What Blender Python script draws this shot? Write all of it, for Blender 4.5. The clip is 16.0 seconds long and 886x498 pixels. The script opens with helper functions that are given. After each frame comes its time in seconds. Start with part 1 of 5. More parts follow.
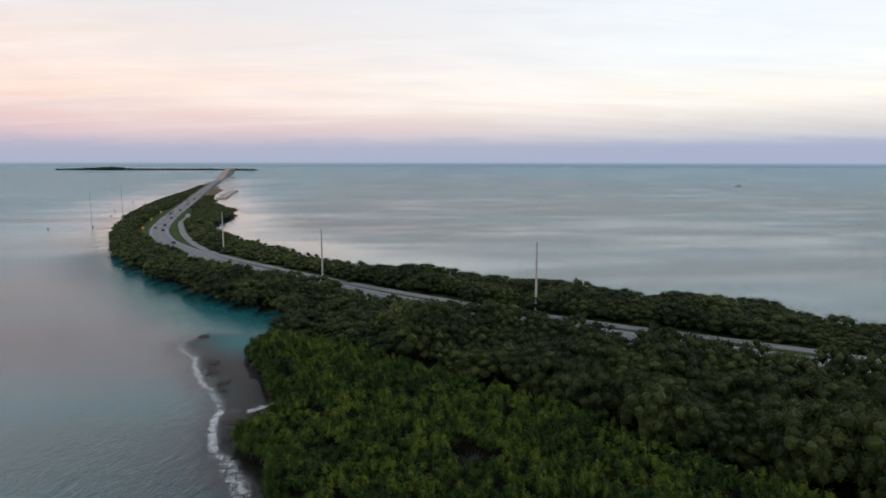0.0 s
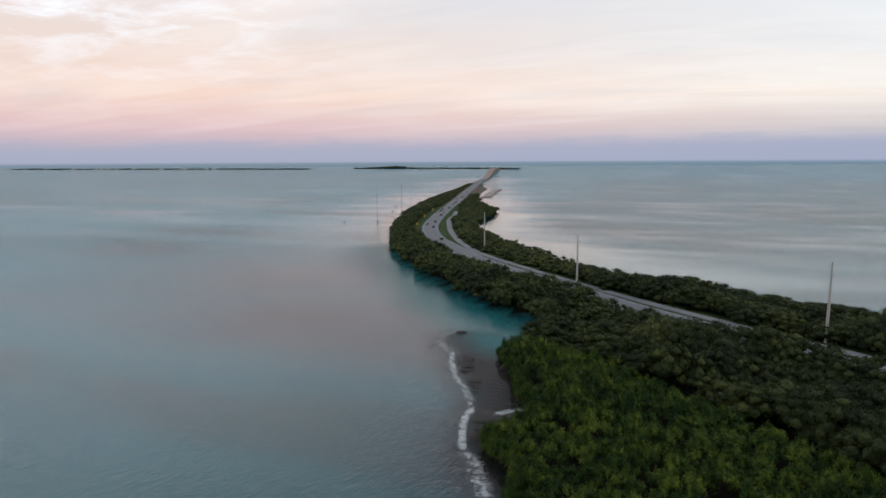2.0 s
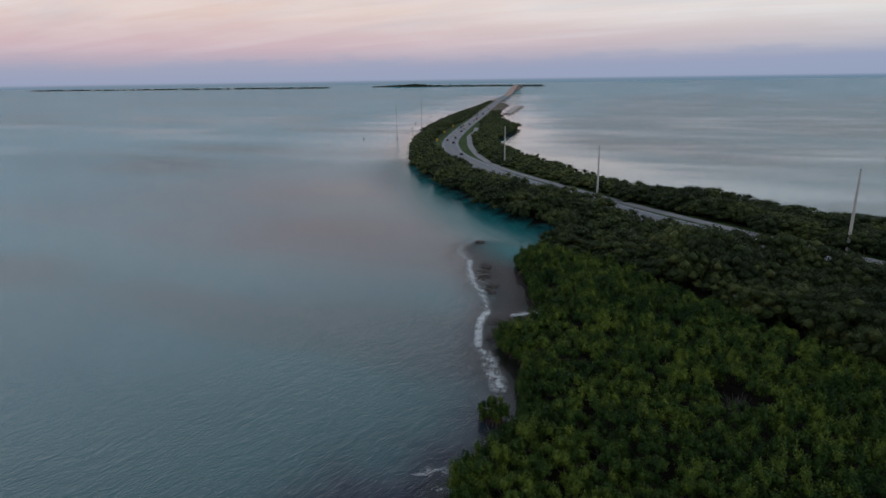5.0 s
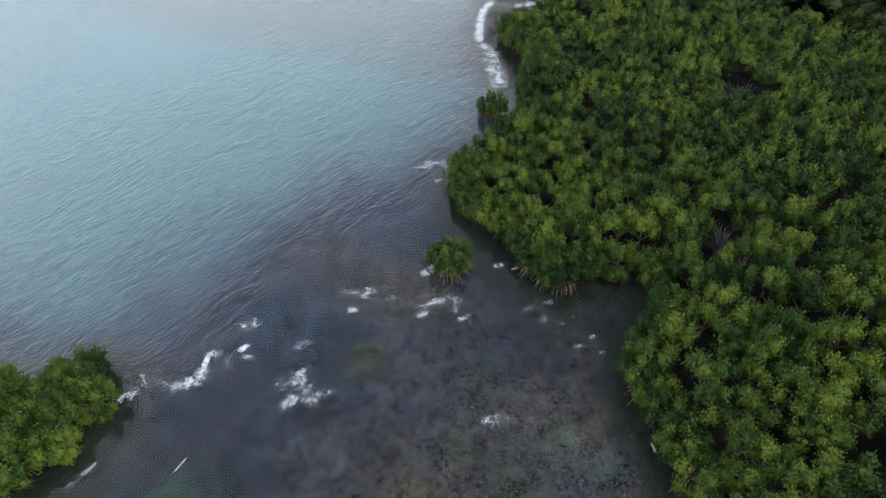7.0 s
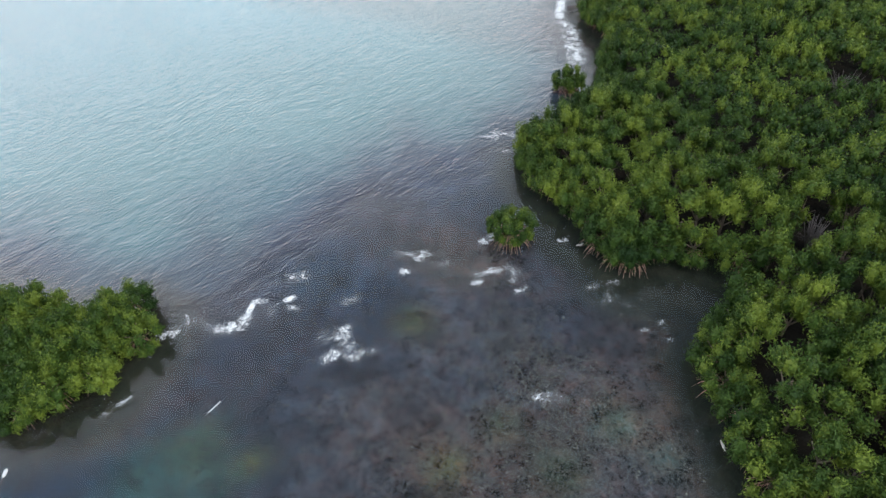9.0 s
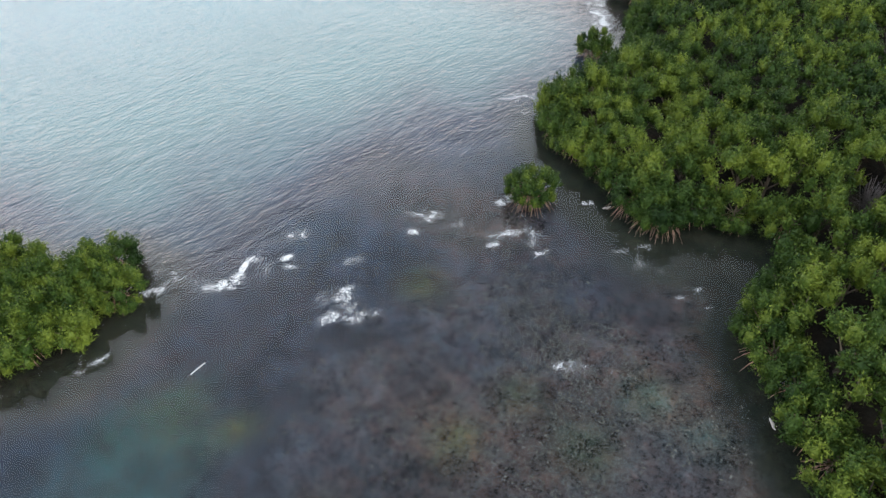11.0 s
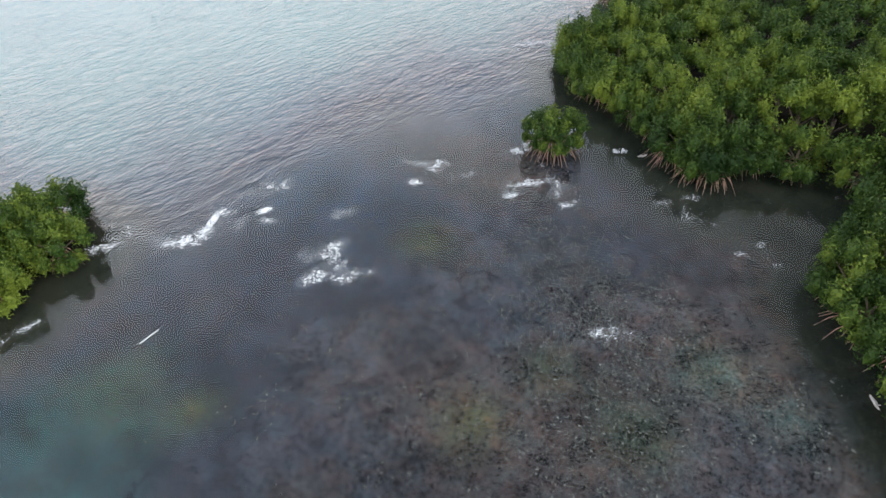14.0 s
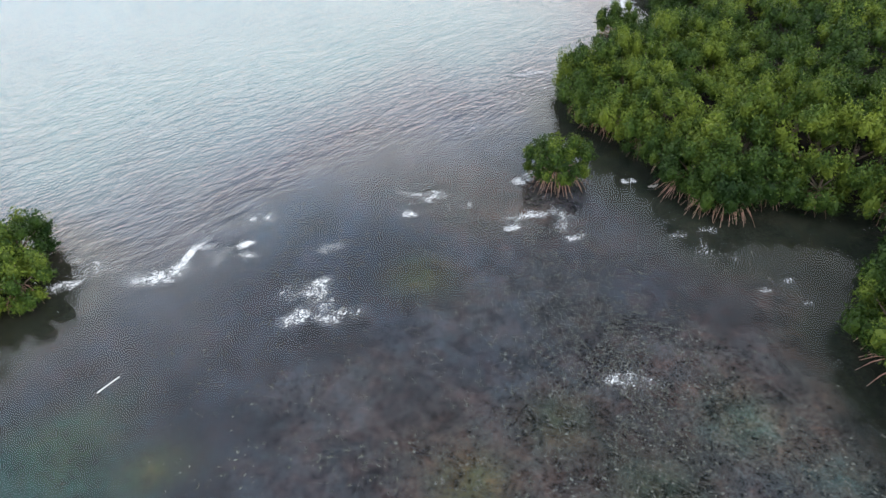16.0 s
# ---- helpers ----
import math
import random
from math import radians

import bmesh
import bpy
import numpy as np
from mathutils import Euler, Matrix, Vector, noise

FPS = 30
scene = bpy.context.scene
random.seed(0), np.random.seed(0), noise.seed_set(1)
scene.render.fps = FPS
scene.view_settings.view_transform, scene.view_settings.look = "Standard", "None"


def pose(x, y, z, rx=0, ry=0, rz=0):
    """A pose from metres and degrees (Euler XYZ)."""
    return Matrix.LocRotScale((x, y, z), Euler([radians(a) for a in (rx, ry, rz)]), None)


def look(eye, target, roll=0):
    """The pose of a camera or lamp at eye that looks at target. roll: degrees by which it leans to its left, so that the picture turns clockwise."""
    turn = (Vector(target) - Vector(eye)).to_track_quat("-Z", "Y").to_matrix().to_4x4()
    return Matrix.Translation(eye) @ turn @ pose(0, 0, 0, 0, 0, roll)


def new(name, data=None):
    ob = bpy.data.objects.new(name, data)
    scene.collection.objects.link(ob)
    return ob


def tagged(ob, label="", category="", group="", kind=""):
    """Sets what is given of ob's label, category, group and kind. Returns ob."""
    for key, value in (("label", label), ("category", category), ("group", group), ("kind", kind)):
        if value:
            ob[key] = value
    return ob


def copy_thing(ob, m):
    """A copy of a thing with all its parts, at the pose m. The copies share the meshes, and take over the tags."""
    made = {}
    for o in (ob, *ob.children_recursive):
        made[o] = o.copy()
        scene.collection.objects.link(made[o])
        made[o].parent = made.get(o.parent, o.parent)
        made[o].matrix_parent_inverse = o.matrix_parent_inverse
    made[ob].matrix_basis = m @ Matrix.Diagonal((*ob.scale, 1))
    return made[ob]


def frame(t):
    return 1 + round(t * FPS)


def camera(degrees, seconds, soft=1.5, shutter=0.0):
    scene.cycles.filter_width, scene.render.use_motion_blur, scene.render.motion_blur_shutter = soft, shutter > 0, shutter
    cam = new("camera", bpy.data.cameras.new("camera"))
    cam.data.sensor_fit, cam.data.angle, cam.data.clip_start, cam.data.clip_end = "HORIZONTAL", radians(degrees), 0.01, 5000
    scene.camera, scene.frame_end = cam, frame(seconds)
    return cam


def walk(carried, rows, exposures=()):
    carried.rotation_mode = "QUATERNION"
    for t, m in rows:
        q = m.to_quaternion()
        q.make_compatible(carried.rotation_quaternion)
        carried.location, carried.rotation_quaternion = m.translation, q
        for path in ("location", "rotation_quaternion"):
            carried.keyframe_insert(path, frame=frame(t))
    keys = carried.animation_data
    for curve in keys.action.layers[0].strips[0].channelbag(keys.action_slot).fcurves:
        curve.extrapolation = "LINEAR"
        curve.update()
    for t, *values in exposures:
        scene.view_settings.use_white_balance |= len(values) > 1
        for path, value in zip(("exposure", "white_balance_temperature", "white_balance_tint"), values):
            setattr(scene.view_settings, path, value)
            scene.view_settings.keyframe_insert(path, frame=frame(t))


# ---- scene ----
cam = camera(71.7, 16.0)
PATH = [
    (0, (-2.127, -1.482, 50.288), (-2.013, 0.494, 50.004), 0.1),
    (0.5, (-2.188, -0.832, 50.78), (-2.352, 1.141, 50.496), -0.0),
    (1, (-2.143, -0.095, 51.584), (-2.578, 1.836, 51.298), -0.2),
    (1.5, (-2.056, 0.457, 52.248), (-2.67, 2.339, 51.963), -0.3),
    (2, (-1.938, 0.769, 52.643), (-2.635, 2.622, 52.355), -0.3),
    (2.5, (-1.768, 0.684, 52.557), (-2.501, 2.521, 52.266), -0.4),
    (3, (-1.6, 0.459, 52.197), (-2.353, 2.289, 51.905), -0.4),
    (3.2, (-1.505, 0.384, 52.091), (-2.262, 2.212, 51.797), -0.5),
    (5.3, (-0.201, -0.398, 49.063), (-0.933, 1.336, 48.386), -1.1),
    (5.5, (0.128, -0.524, 48.941), (-0.582, 1.134, 48.078), -1.4),
    (5.6, (0.283, -0.567, 48.914), (-0.408, 1.036, 47.938), -1.6),
    (5.7, (0.409, -0.543, 48.895), (-0.275, 1.014, 47.843), -1.8),
    (5.8, (0.514, -0.393, 48.88), (-0.145, 1.091, 47.712), -1.9),
    (6, (0.674, 0.073, 48.822), (0.056, 1.423, 47.483), -2.9),
    (6.5, (0.767, 0.527, 48.449), (0.148, 1.867, 47.1), -3.3),
    (7, (0.595, 0.555, 47.56), (-0.02, 1.895, 46.209), -3.2),
    (7.5, (0.337, 0.538, 46.428), (-0.285, 1.875, 45.076), -3.0),
    (8, (0.097, 0.435, 45.115), (-0.583, 1.747, 43.767), -2.8),
    (8.5, (0.029, 0.5, 43.776), (-0.717, 1.78, 42.432), -2.9),
    (9, (0.018, 0.562, 42.442), (-0.76, 1.824, 41.1), -2.9),
    (11.5, (-1.355, 2.324, 34.275), (-2.173, 3.566, 32.938), -2.8),
    (12, (-2.03, 2.947, 32.665), (-2.845, 4.19, 31.326), -2.7),
    (12.5, (-2.544, 3.346, 31.184), (-3.357, 4.592, 29.847), -2.6),
    (13, (-2.992, 3.744, 29.897), (-3.804, 4.988, 28.558), -2.6),
    (13.5, (-3.402, 4.141, 28.65), (-4.214, 5.387, 27.313), -2.5),
    (14, (-3.883, 4.579, 27.56), (-4.69, 5.828, 26.223), -2.4),
    (14.5, (-4.271, 5.169, 26.511), (-5.081, 6.417, 25.175), -2.5),
    (15, (-4.746, 5.7, 25.462), (-5.55, 6.952, 24.125), -2.4),
    (15.5, (-4.965, 6.226, 24.979), (-5.771, 7.478, 23.644), -2.4),
    (16, (-5.204, 6.772, 24.996), (-6.046, 8.098, 23.758), -2.2),
]
EXPOSURES = [(0.0, -1.33, 6250, 9), (3.0, -1.50, 6150, 9), (5.3, -1.68, 5800, 8), (5.7, -1.52, 5700, 8), (6.0, -1.05, 5600, 7), (6.4, -0.30, 5800, 7), (7.0, -0.02, 6000, 8),
             (8.0, 0.24, 6050, 8), (9.0, 0.32, 6150, 8), (11.5, 0.32, 6300, 9), (16.0, 0.36, 6300, 9)]
walk(cam, [(t, look(eye, target, roll)) for t, eye, target, roll in PATH], EXPOSURES)

# ---- sky and light: the sun is just under the horizon behind the camera ----
world = bpy.data.worlds.new("twilight_sky")
scene.world = world
world.use_nodes = True


class Nodes:
    """Short calls to build a node tree."""

    def __init__(self, tree):
        self.tree = tree
        tree.nodes.clear()

    def add(self, kind, *ins):
        n = self.tree.nodes.new(kind)
        for k, v in enumerate(ins):
            self.put(n, k, v)
        return n

    def put(self, n, key, v):
        if v is None:
            return
        s = n.inputs[key]
        if isinstance(v, bpy.types.NodeSocket):
            self.tree.links.new(v, s)
        elif isinstance(v, bpy.types.Node):
            self.tree.links.new(v.outputs[0], s)
        else:
            s.default_value = v

    def math(self, op, a, b=None, c=None):
        n = self.add("ShaderNodeMath", a, b, c)
        n.operation = op
        return n.outputs[0]

    def ramp(self, fac, stops):
        n = self.tree.nodes.new("ShaderNodeValToRGB")
        el = n.color_ramp.elements
        while len(el) < len(stops):
            el.new(0.5)
        for e, (p, c) in zip(el, stops):
            e.position = p
            e.color = (*c, 1) if len(c) == 3 else c
        self.put(n, 0, fac)
        return n.outputs[0]

    def noise(self, vec, scale, detail=3.0, rough=0.55, distort=0.0):
        n = self.tree.nodes.new("ShaderNodeTexNoise")
        self.put(n, "Vector", vec)
        self.put(n, "Scale", scale)
        self.put(n, "Detail", detail)
        self.put(n, "Roughness", rough)
        self.put(n, "Distortion", distort)
        return n.outputs[0]

    def mapping(self, vec, scale=(1, 1, 1), rot=(0, 0, 0), loc=(0, 0, 0)):
        n = self.tree.nodes.new("ShaderNodeMapping")
        self.put(n, "Vector", vec)
        self.put(n, "Location", loc)
        self.put(n, "Rotation", rot)
        self.put(n, "Scale", scale)
        return n.outputs[0]

    def mix(self, fac, a, b, blend="MIX"):
        n = self.tree.nodes.new("ShaderNodeMix")
        n.data_type = "RGBA"
        n.blend_type = blend
        self.put(n, 0, fac)
        for key, v in ((6, a), (7, b)):
            self.put(n, key, (*v, 1) if isinstance(v, tuple) and len(v) == 3 else v)
        return n.outputs[2]

    def remap(self, v, a, b, c=0.0, d=1.0):
        n = self.tree.nodes.new("ShaderNodeMapRange")
        for k, x in enumerate((v, a, b, c, d)):
            self.put(n, k, x)
        return n.outputs[0]

    def bump(self, height, strength, dist, normal=None):
        n = self.tree.nodes.new("ShaderNodeBump")
        self.put(n, "Strength", strength)
        self.put(n, "Distance", dist)
        self.put(n, "Height", height)
        self.put(n, "Normal", normal)
        return n.outputs[0]


def build_sky():
    n = Nodes(world.node_tree)
    co = n.add("ShaderNodeTexCoord").outputs["Generated"]
    sep = n.add("ShaderNodeSeparateXYZ", co)
    x, y, z = sep.outputs
    # elevation ramps, -0.1 to 1 in sine of elevation, for the rosy side and the pale blue side
    def at(e):
        return (e + 0.1) / 1.1
    fac = n.remap(z, -0.1, 1.0)
    rosy = n.ramp(fac, [(0.0, (0.26, 0.36, 0.43)), (at(-0.0062), (0.26, 0.36, 0.43)), (at(-0.003), (0.56, 0.58, 0.74)),
                        (at(0.015), (0.66, 0.62, 0.75)), (at(0.05), (1.10, 0.77, 0.77)), (at(0.10), (1.37, 1.01, 0.84)),
                        (at(0.18), (1.25, 1.04, 0.94)), (at(0.27), (1.24, 1.16, 1.16)), (at(0.38), (1.85, 1.84, 1.86)), (at(0.52), (1.60, 1.74, 1.90)), (at(0.64), (0.80, 1.02, 1.34)), (at(0.78), (0.48, 0.64, 0.92)), (1.0, (0.28, 0.45, 0.82))])
    pale = n.ramp(fac, [(0.0, (0.22, 0.34, 0.43)), (at(-0.0062), (0.22, 0.34, 0.43)), (at(-0.003), (0.50, 0.58, 0.76)),
                        (at(0.02), (0.54, 0.60, 0.79)), (at(0.045), (0.92, 0.86, 0.84)), (at(0.09), (1.42, 1.30, 1.14)),
                        (at(0.16), (1.26, 1.29, 1.29)), (at(0.27), (1.10, 1.17, 1.23)), (at(0.38), (1.32, 1.42, 1.52)), (at(0.52), (1.28, 1.44, 1.58)), (at(0.75), (0.54, 0.76, 1.10)), (1.0, (0.28, 0.45, 0.82))])
    side = n.remap(n.math("ADD", x, n.math("MULTIPLY", y, -0.10)), -0.68, 0.34)
    sky = n.mix(side, rosy, pale)
    # the upper sky pales towards the west
    west = n.remap(n.math("ADD", x, n.math("MULTIPLY", y, -0.10)), -0.75, -0.05, 1.32, 0.34)
    upper = n.remap(z, 0.26, 0.37)
    lift = n.math("ADD", n.math("MULTIPLY", west, upper), n.math("MULTIPLY", n.math("SUBTRACT", 1.0, upper), 1.42))
    sky = n.mix(1.0, sky, n.add("ShaderNodeCombineXYZ", lift, lift, lift).outputs[0], "MULTIPLY")
    # streaked high cloud, drawn out along the horizon
    over = n.math("ADD", n.math("MAXIMUM", z, 0.0), 0.12)
    plane = n.add("ShaderNodeCombineXYZ", n.math("DIVIDE", x, over), n.math("DIVIDE", y, over), 0.0).outputs[0]
    streak = n.noise(n.mapping(plane, (0.55, 2.6, 1), (0, 0, radians(-14))), 1.0, 6.0, 0.58, 0.6)
    soft = n.noise(n.mapping(plane, (0.8, 0.8, 1), loc=(3.1, 1.7, 0)), 0.9, 5.0, 0.55, 0.3)
    cloud = n.remap(n.math("ADD", n.math("MULTIPLY", streak, 0.6), n.math("MULTIPLY", soft, 0.5)), 0.48, 0.70)
    high = n.remap(z, 0.02, 0.09)
    tone = n.math("MULTIPLY", n.math("MULTIPLY", cloud, high), 0.42)
    sky = n.mix(tone, sky, n.mix(side, (2.2, 1.95, 1.78), (2.12, 2.12, 2.07)))
    grey = n.noise(n.mapping(plane, (0.5, 1.5, 1), loc=(7, 2, 0)), 1.1, 5.0, 0.6, 0.4)
    sky = n.mix(n.math("MULTIPLY", n.remap(grey, 0.5, 0.72), n.math("MULTIPLY", high, 0.28)), sky, (1.30, 1.33, 1.42))
    puff = n.noise(n.mapping(plane, (1.0, 1.3, 1), loc=(2.4, 5.1, 0)), 2.3, 6.0, 0.62, 0.4)
    west_high = n.math("MULTIPLY", n.remap(x, -0.45, -0.68), n.remap(z, 0.09, 0.20))
    sky = n.mix(n.math("MULTIPLY", n.remap(puff, 0.46, 0.64), n.math("MULTIPLY", west_high, 0.75)), sky, (2.2, 2.23, 2.3))
    # low bank of cloud on the horizon
    bank = n.noise(n.mapping(co, (9, 9, 46)), 1.0, 5.0, 0.62)
    edge = n.math("SUBTRACT", n.math("ADD", 0.029, n.math("MULTIPLY", n.math("SUBTRACT", bank, 0.5), 0.07)), z)
    sky = n.mix(n.math("MULTIPLY", n.remap(edge, -0.004, 0.012), n.math("MULTIPLY", n.remap(z, -0.004, -0.001), 0.55)), sky, (0.83, 0.88, 1.11))
    # the low sky is brighter than the sky overhead
    glow = n.remap(z, 0.26, 0.38, 1.31, 1.0)
    sky = n.mix(1.0, sky, n.add("ShaderNodeCombineXYZ", glow, glow, glow).outputs[0], "MULTIPLY")
    bg = n.add("ShaderNodeBackground", sky, 1.0)
    n.add("ShaderNodeOutputWorld", bg)


build_sky()
glow = new("sun", bpy.data.lights.new("sun", "SUN"))
glow.data.energy, glow.data.angle, glow.data.color = 1.9, radians(35), (1.0, 0.94, 0.85)
glow.matrix_world = look((0, 0, 70), (-56, 16, 0))


# ---- materials ----
def material(name):
    m = bpy.data.materials.new(name)
    m.use_nodes = True
    n = Nodes(m.node_tree)
    return m, n, n.tree.nodes.new("ShaderNodeOutputMaterial")


def surface(name, colours, scale, rough=0.7, bump=0.3, dist=0.02, metal=0.0, fine=8.0, spec=0.4):
    """Two colours in patches, with a finer grain and relief."""
    m, n, out = material(name)
    pos = n.add("ShaderNodeNewGeometry").outputs["Position"]
    big = n.noise(pos, scale, 4.0, 0.6)
    small = n.noise(pos, scale * fine, 4.0, 0.65)
    c = n.mix(n.remap(big, 0.35, 0.65), colours[0], colours[1])
    c = n.mix(n.math("MULTIPLY", n.remap(small, 0.4, 0.75), 0.5), c, colours[-1])
    p = n.tree.nodes.new("ShaderNodeBsdfPrincipled")
    n.put(p, "Base Color", c)
    n.put(p, "Roughness", rough)
    n.put(p, "Metallic", metal)
    n.put(p, "Specular IOR Level", spec)
    n.put(p, "Normal", n.bump(small, bump, dist))
    n.put(out, 0, p.outputs[0])
    return m


def paint(name, colour, rough=0.4, metal=0.0):
    dark = tuple(c * 0.8 for c in colour)
    return surface(name, (colour, dark, tuple(c * 0.65 for c in colour)), 1.3, rough, 0.1, 0.003, metal, 9.0, 0.5)


def foliage(name, dark, mid, light, patch=0.12):
    m, n, out = material(name)
    geo = n.add("ShaderNodeNewGeometry")
    info = n.add("ShaderNodeObjectInfo")
    big = n.noise(geo.outputs["Position"], patch, 3.0, 0.6)
    tuft = n.noise(geo.outputs["Position"], 0.9, 2.0, 0.5)
    leaf = geo.outputs["Random Per Island"]
    tone = n.add("ShaderNodeAttribute")
    tone.attribute_name = "tone"
    f = n.math("ADD", n.math("MULTIPLY", big, 0.65), n.math("MULTIPLY", tuft, 0.35))
    f = n.math("ADD", f, n.math("MULTIPLY", n.math("SUBTRACT", tone.outputs["Fac"], 0.5), 0.40))
    f = n.math("ADD", f, n.math("MULTIPLY", n.math("SUBTRACT", leaf, 0.5), 0.16))
    f = n.math("ADD", f, n.math("MULTIPLY", n.math("SUBTRACT", info.outputs["Random"], 0.5), 0.16))
    c = n.ramp(f, [(0.28, dark), (0.5, mid), (0.74, light)])
    p = n.tree.nodes.new("ShaderNodeBsdfPrincipled")
    n.put(p, "Base Color", c)
    n.put(p, "Roughness", 0.55)
    n.put(p, "Specular IOR Level", 0.18)
    t = n.add("ShaderNodeBsdfTranslucent", c)
    mix = n.add("ShaderNodeMixShader", 0.12, p.outputs[0], t.outputs[0])
    n.put(out, 0, mix)
    return m


def water_material():
    m, n, out = material("sea_water")
    pos = n.add("ShaderNodeNewGeometry").outputs["Position"]
    at = n.add("ShaderNodeAttribute")
    at.attribute_name = "calm"
    calm = at.outputs["Fac"]
    along = n.mapping(pos, (1, 1, 1), (0, 0, radians(14)))
    swell = n.noise(n.mapping(along, (0.80, 0.34, 1)), 1.0, 2.5, 0.55, 0.5)
    chop = n.noise(n.mapping(along, (2.6, 1.2, 1), (0, 0, radians(-7))), 1.0, 2.0, 0.55, 0.4)
    h = n.math("ADD", n.math("MULTIPLY", swell, 0.66), n.math("MULTIPLY", chop, 0.44))
    still = n.add("ShaderNodeAttribute")
    still.attribute_name = "still"
    lively = n.math("MULTIPLY", n.remap(calm, 0.0, 1.0, 1.0, 0.3), n.remap(still.outputs["Fac"], 0.0, 0.8, 1.0, 0.10))
    nor = n.bump(h, lively, 0.21)
    fres = n.add("ShaderNodeFresnel", 1.333, nor).outputs[0]
    # ruffled water mirrors less towards the horizon than a calm slick
    bent = n.math("POWER", fres, 1.3)
    rough = n.math("DIVIDE", n.math("MULTIPLY", bent, 5.4), n.math("ADD", 1.0, n.math("MULTIPLY", bent, 15.2)))
    slick = n.math("DIVIDE", n.math("MULTIPLY", fres, 1.6), n.math("ADD", 1.0, n.math("MULTIPLY", fres, 0.8)))
    sheen = n.add("ShaderNodeAttribute")
    sheen.attribute_name = "sheen"
    rough = n.math("MULTIPLY", rough, n.remap(still.outputs["Fac"], 0.3, 1.0, 1.0, 0.6))
    share = n.math("ADD", n.math("MULTIPLY", rough, n.math("SUBTRACT", 1.0, calm)), n.math("MULTIPLY", slick, calm))
    share = n.math("MULTIPLY", share, sheen.outputs["Fac"])
    gloss = n.tree.nodes.new("ShaderNodeBsdfGlossy")
    n.put(gloss, "Color", (1, 1, 1, 1))
    n.put(gloss, "Roughness", n.remap(still.outputs["Fac"], 0.0, 1.0, 0.10, 0.05))
    n.put(gloss, "Normal", nor)
    clear = n.add("ShaderNodeBsdfTransparent", (0.86, 0.95, 0.95, 1))
    # fine suspended silt in the open water
    silt = n.tree.nodes.new("ShaderNodeBsdfDiffuse")
    murk = n.add("ShaderNodeAttribute")
    murk.attribute_name = "silt"
    n.put(silt, "Color", murk.outputs["Color"])
    n.put(silt, "Normal", nor)
    body = n.add("ShaderNodeMixShader", n.remap(still.outputs["Fac"], 0.1, 0.8, 0.45, 0.0), clear, silt)
    n.put(out, 0, n.add("ShaderNodeMixShader", share, body, gloss))
    return m


def seabed_material():
    m, n, out = material("seabed")
    pos = n.add("ShaderNodeNewGeometry").outputs["Position"]
    at = n.add("ShaderNodeAttribute")
    at.attribute_name = "sediment"
    weed = n.noise(pos, 0.55, 5.0, 0.65, 0.4)
    grain = n.noise(pos, 3.2, 2.0, 0.65)
    shell = n.noise(pos, 8.0, 1.5, 0.6)
    grit = at.outputs["Alpha"]
    v = n.math("ADD", n.math("MULTIPLY", n.math("SUBTRACT", weed, 0.5), 3.4), n.math("ADD", n.math("MULTIPLY", n.math("SUBTRACT", grain, 0.5), 2.3), n.math("MULTIPLY", n.math("SUBTRACT", shell, 0.5), 3.0)))
    gain = n.math("MAXIMUM", n.math("ADD", 1.0, n.math("MULTIPLY", v, grit)), 0.12)
    c = n.mix(1.0, at.outputs["Color"], n.add("ShaderNodeCombineXYZ", gain, gain, gain).outputs[0], "MULTIPLY")
    hue = n.noise(n.mapping(pos, (1, 1, 0), loc=(9, 4, 0)), 0.8, 4.0, 0.65, 0.5)
    tint = n.ramp(hue, [(0.34, (0.86, 1.02, 1.06)), (0.5, (1, 1, 1)), (0.66, (1.18, 0.96, 0.88))])
    c = n.mix(n.math("MINIMUM", n.math("MULTIPLY", grit, 1.1), 1.0), c, n.mix(1.0, c, tint, "MULTIPLY"))
    p = n.tree.nodes.new("ShaderNodeBsdfPrincipled")
    n.put(p, "Base Color", c)
    n.put(p, "Roughness", 0.9)
    n.put(p, "Specular IOR Level", 0.1)
    n.put(p, "Normal", n.bump(grain, 0.15, 0.05))
    n.put(out, 0, p.outputs[0])
    return m


def foam_material():
    m, n, out = material("foam")
    pos = n.add("ShaderNodeNewGeometry").outputs["Position"]
    at = n.add("ShaderNodeAttribute")
    at.attribute_name = "cover"
    lace = n.noise(n.mapping(pos, (1.25, 0.9, 0), (0, 0, radians(-30))), 3.0, 6.0, 0.78, 1.4)
    big = n.noise(n.mapping(pos, (1, 1, 0)), 0.8, 3.0, 0.6, 0.4)
    fleck = n.noise(n.mapping(pos, (1, 1, 0)), 9.0, 3.0, 0.7)
    v = n.math("ADD", at.outputs["Fac"], n.math("ADD", n.math("MULTIPLY", n.math("SUBTRACT", lace, 0.5), 3.2), n.math("MULTIPLY", n.math("SUBTRACT", big, 0.5), 2.2)))
    v = n.math("ADD", v, n.math("MULTIPLY", n.math("SUBTRACT", fleck, 0.5), 3.0))
    d = n.add("ShaderNodeBsdfDiffuse", (0.68, 0.71, 0.74, 1), 1.0)
    clear = n.add("ShaderNodeBsdfTransparent", (1, 1, 1, 1))
    n.put(out, 0, n.add("ShaderNodeMixShader", n.remap(v, 0.38, 1.15, 0.0, 0.9), clear, d))
    return m


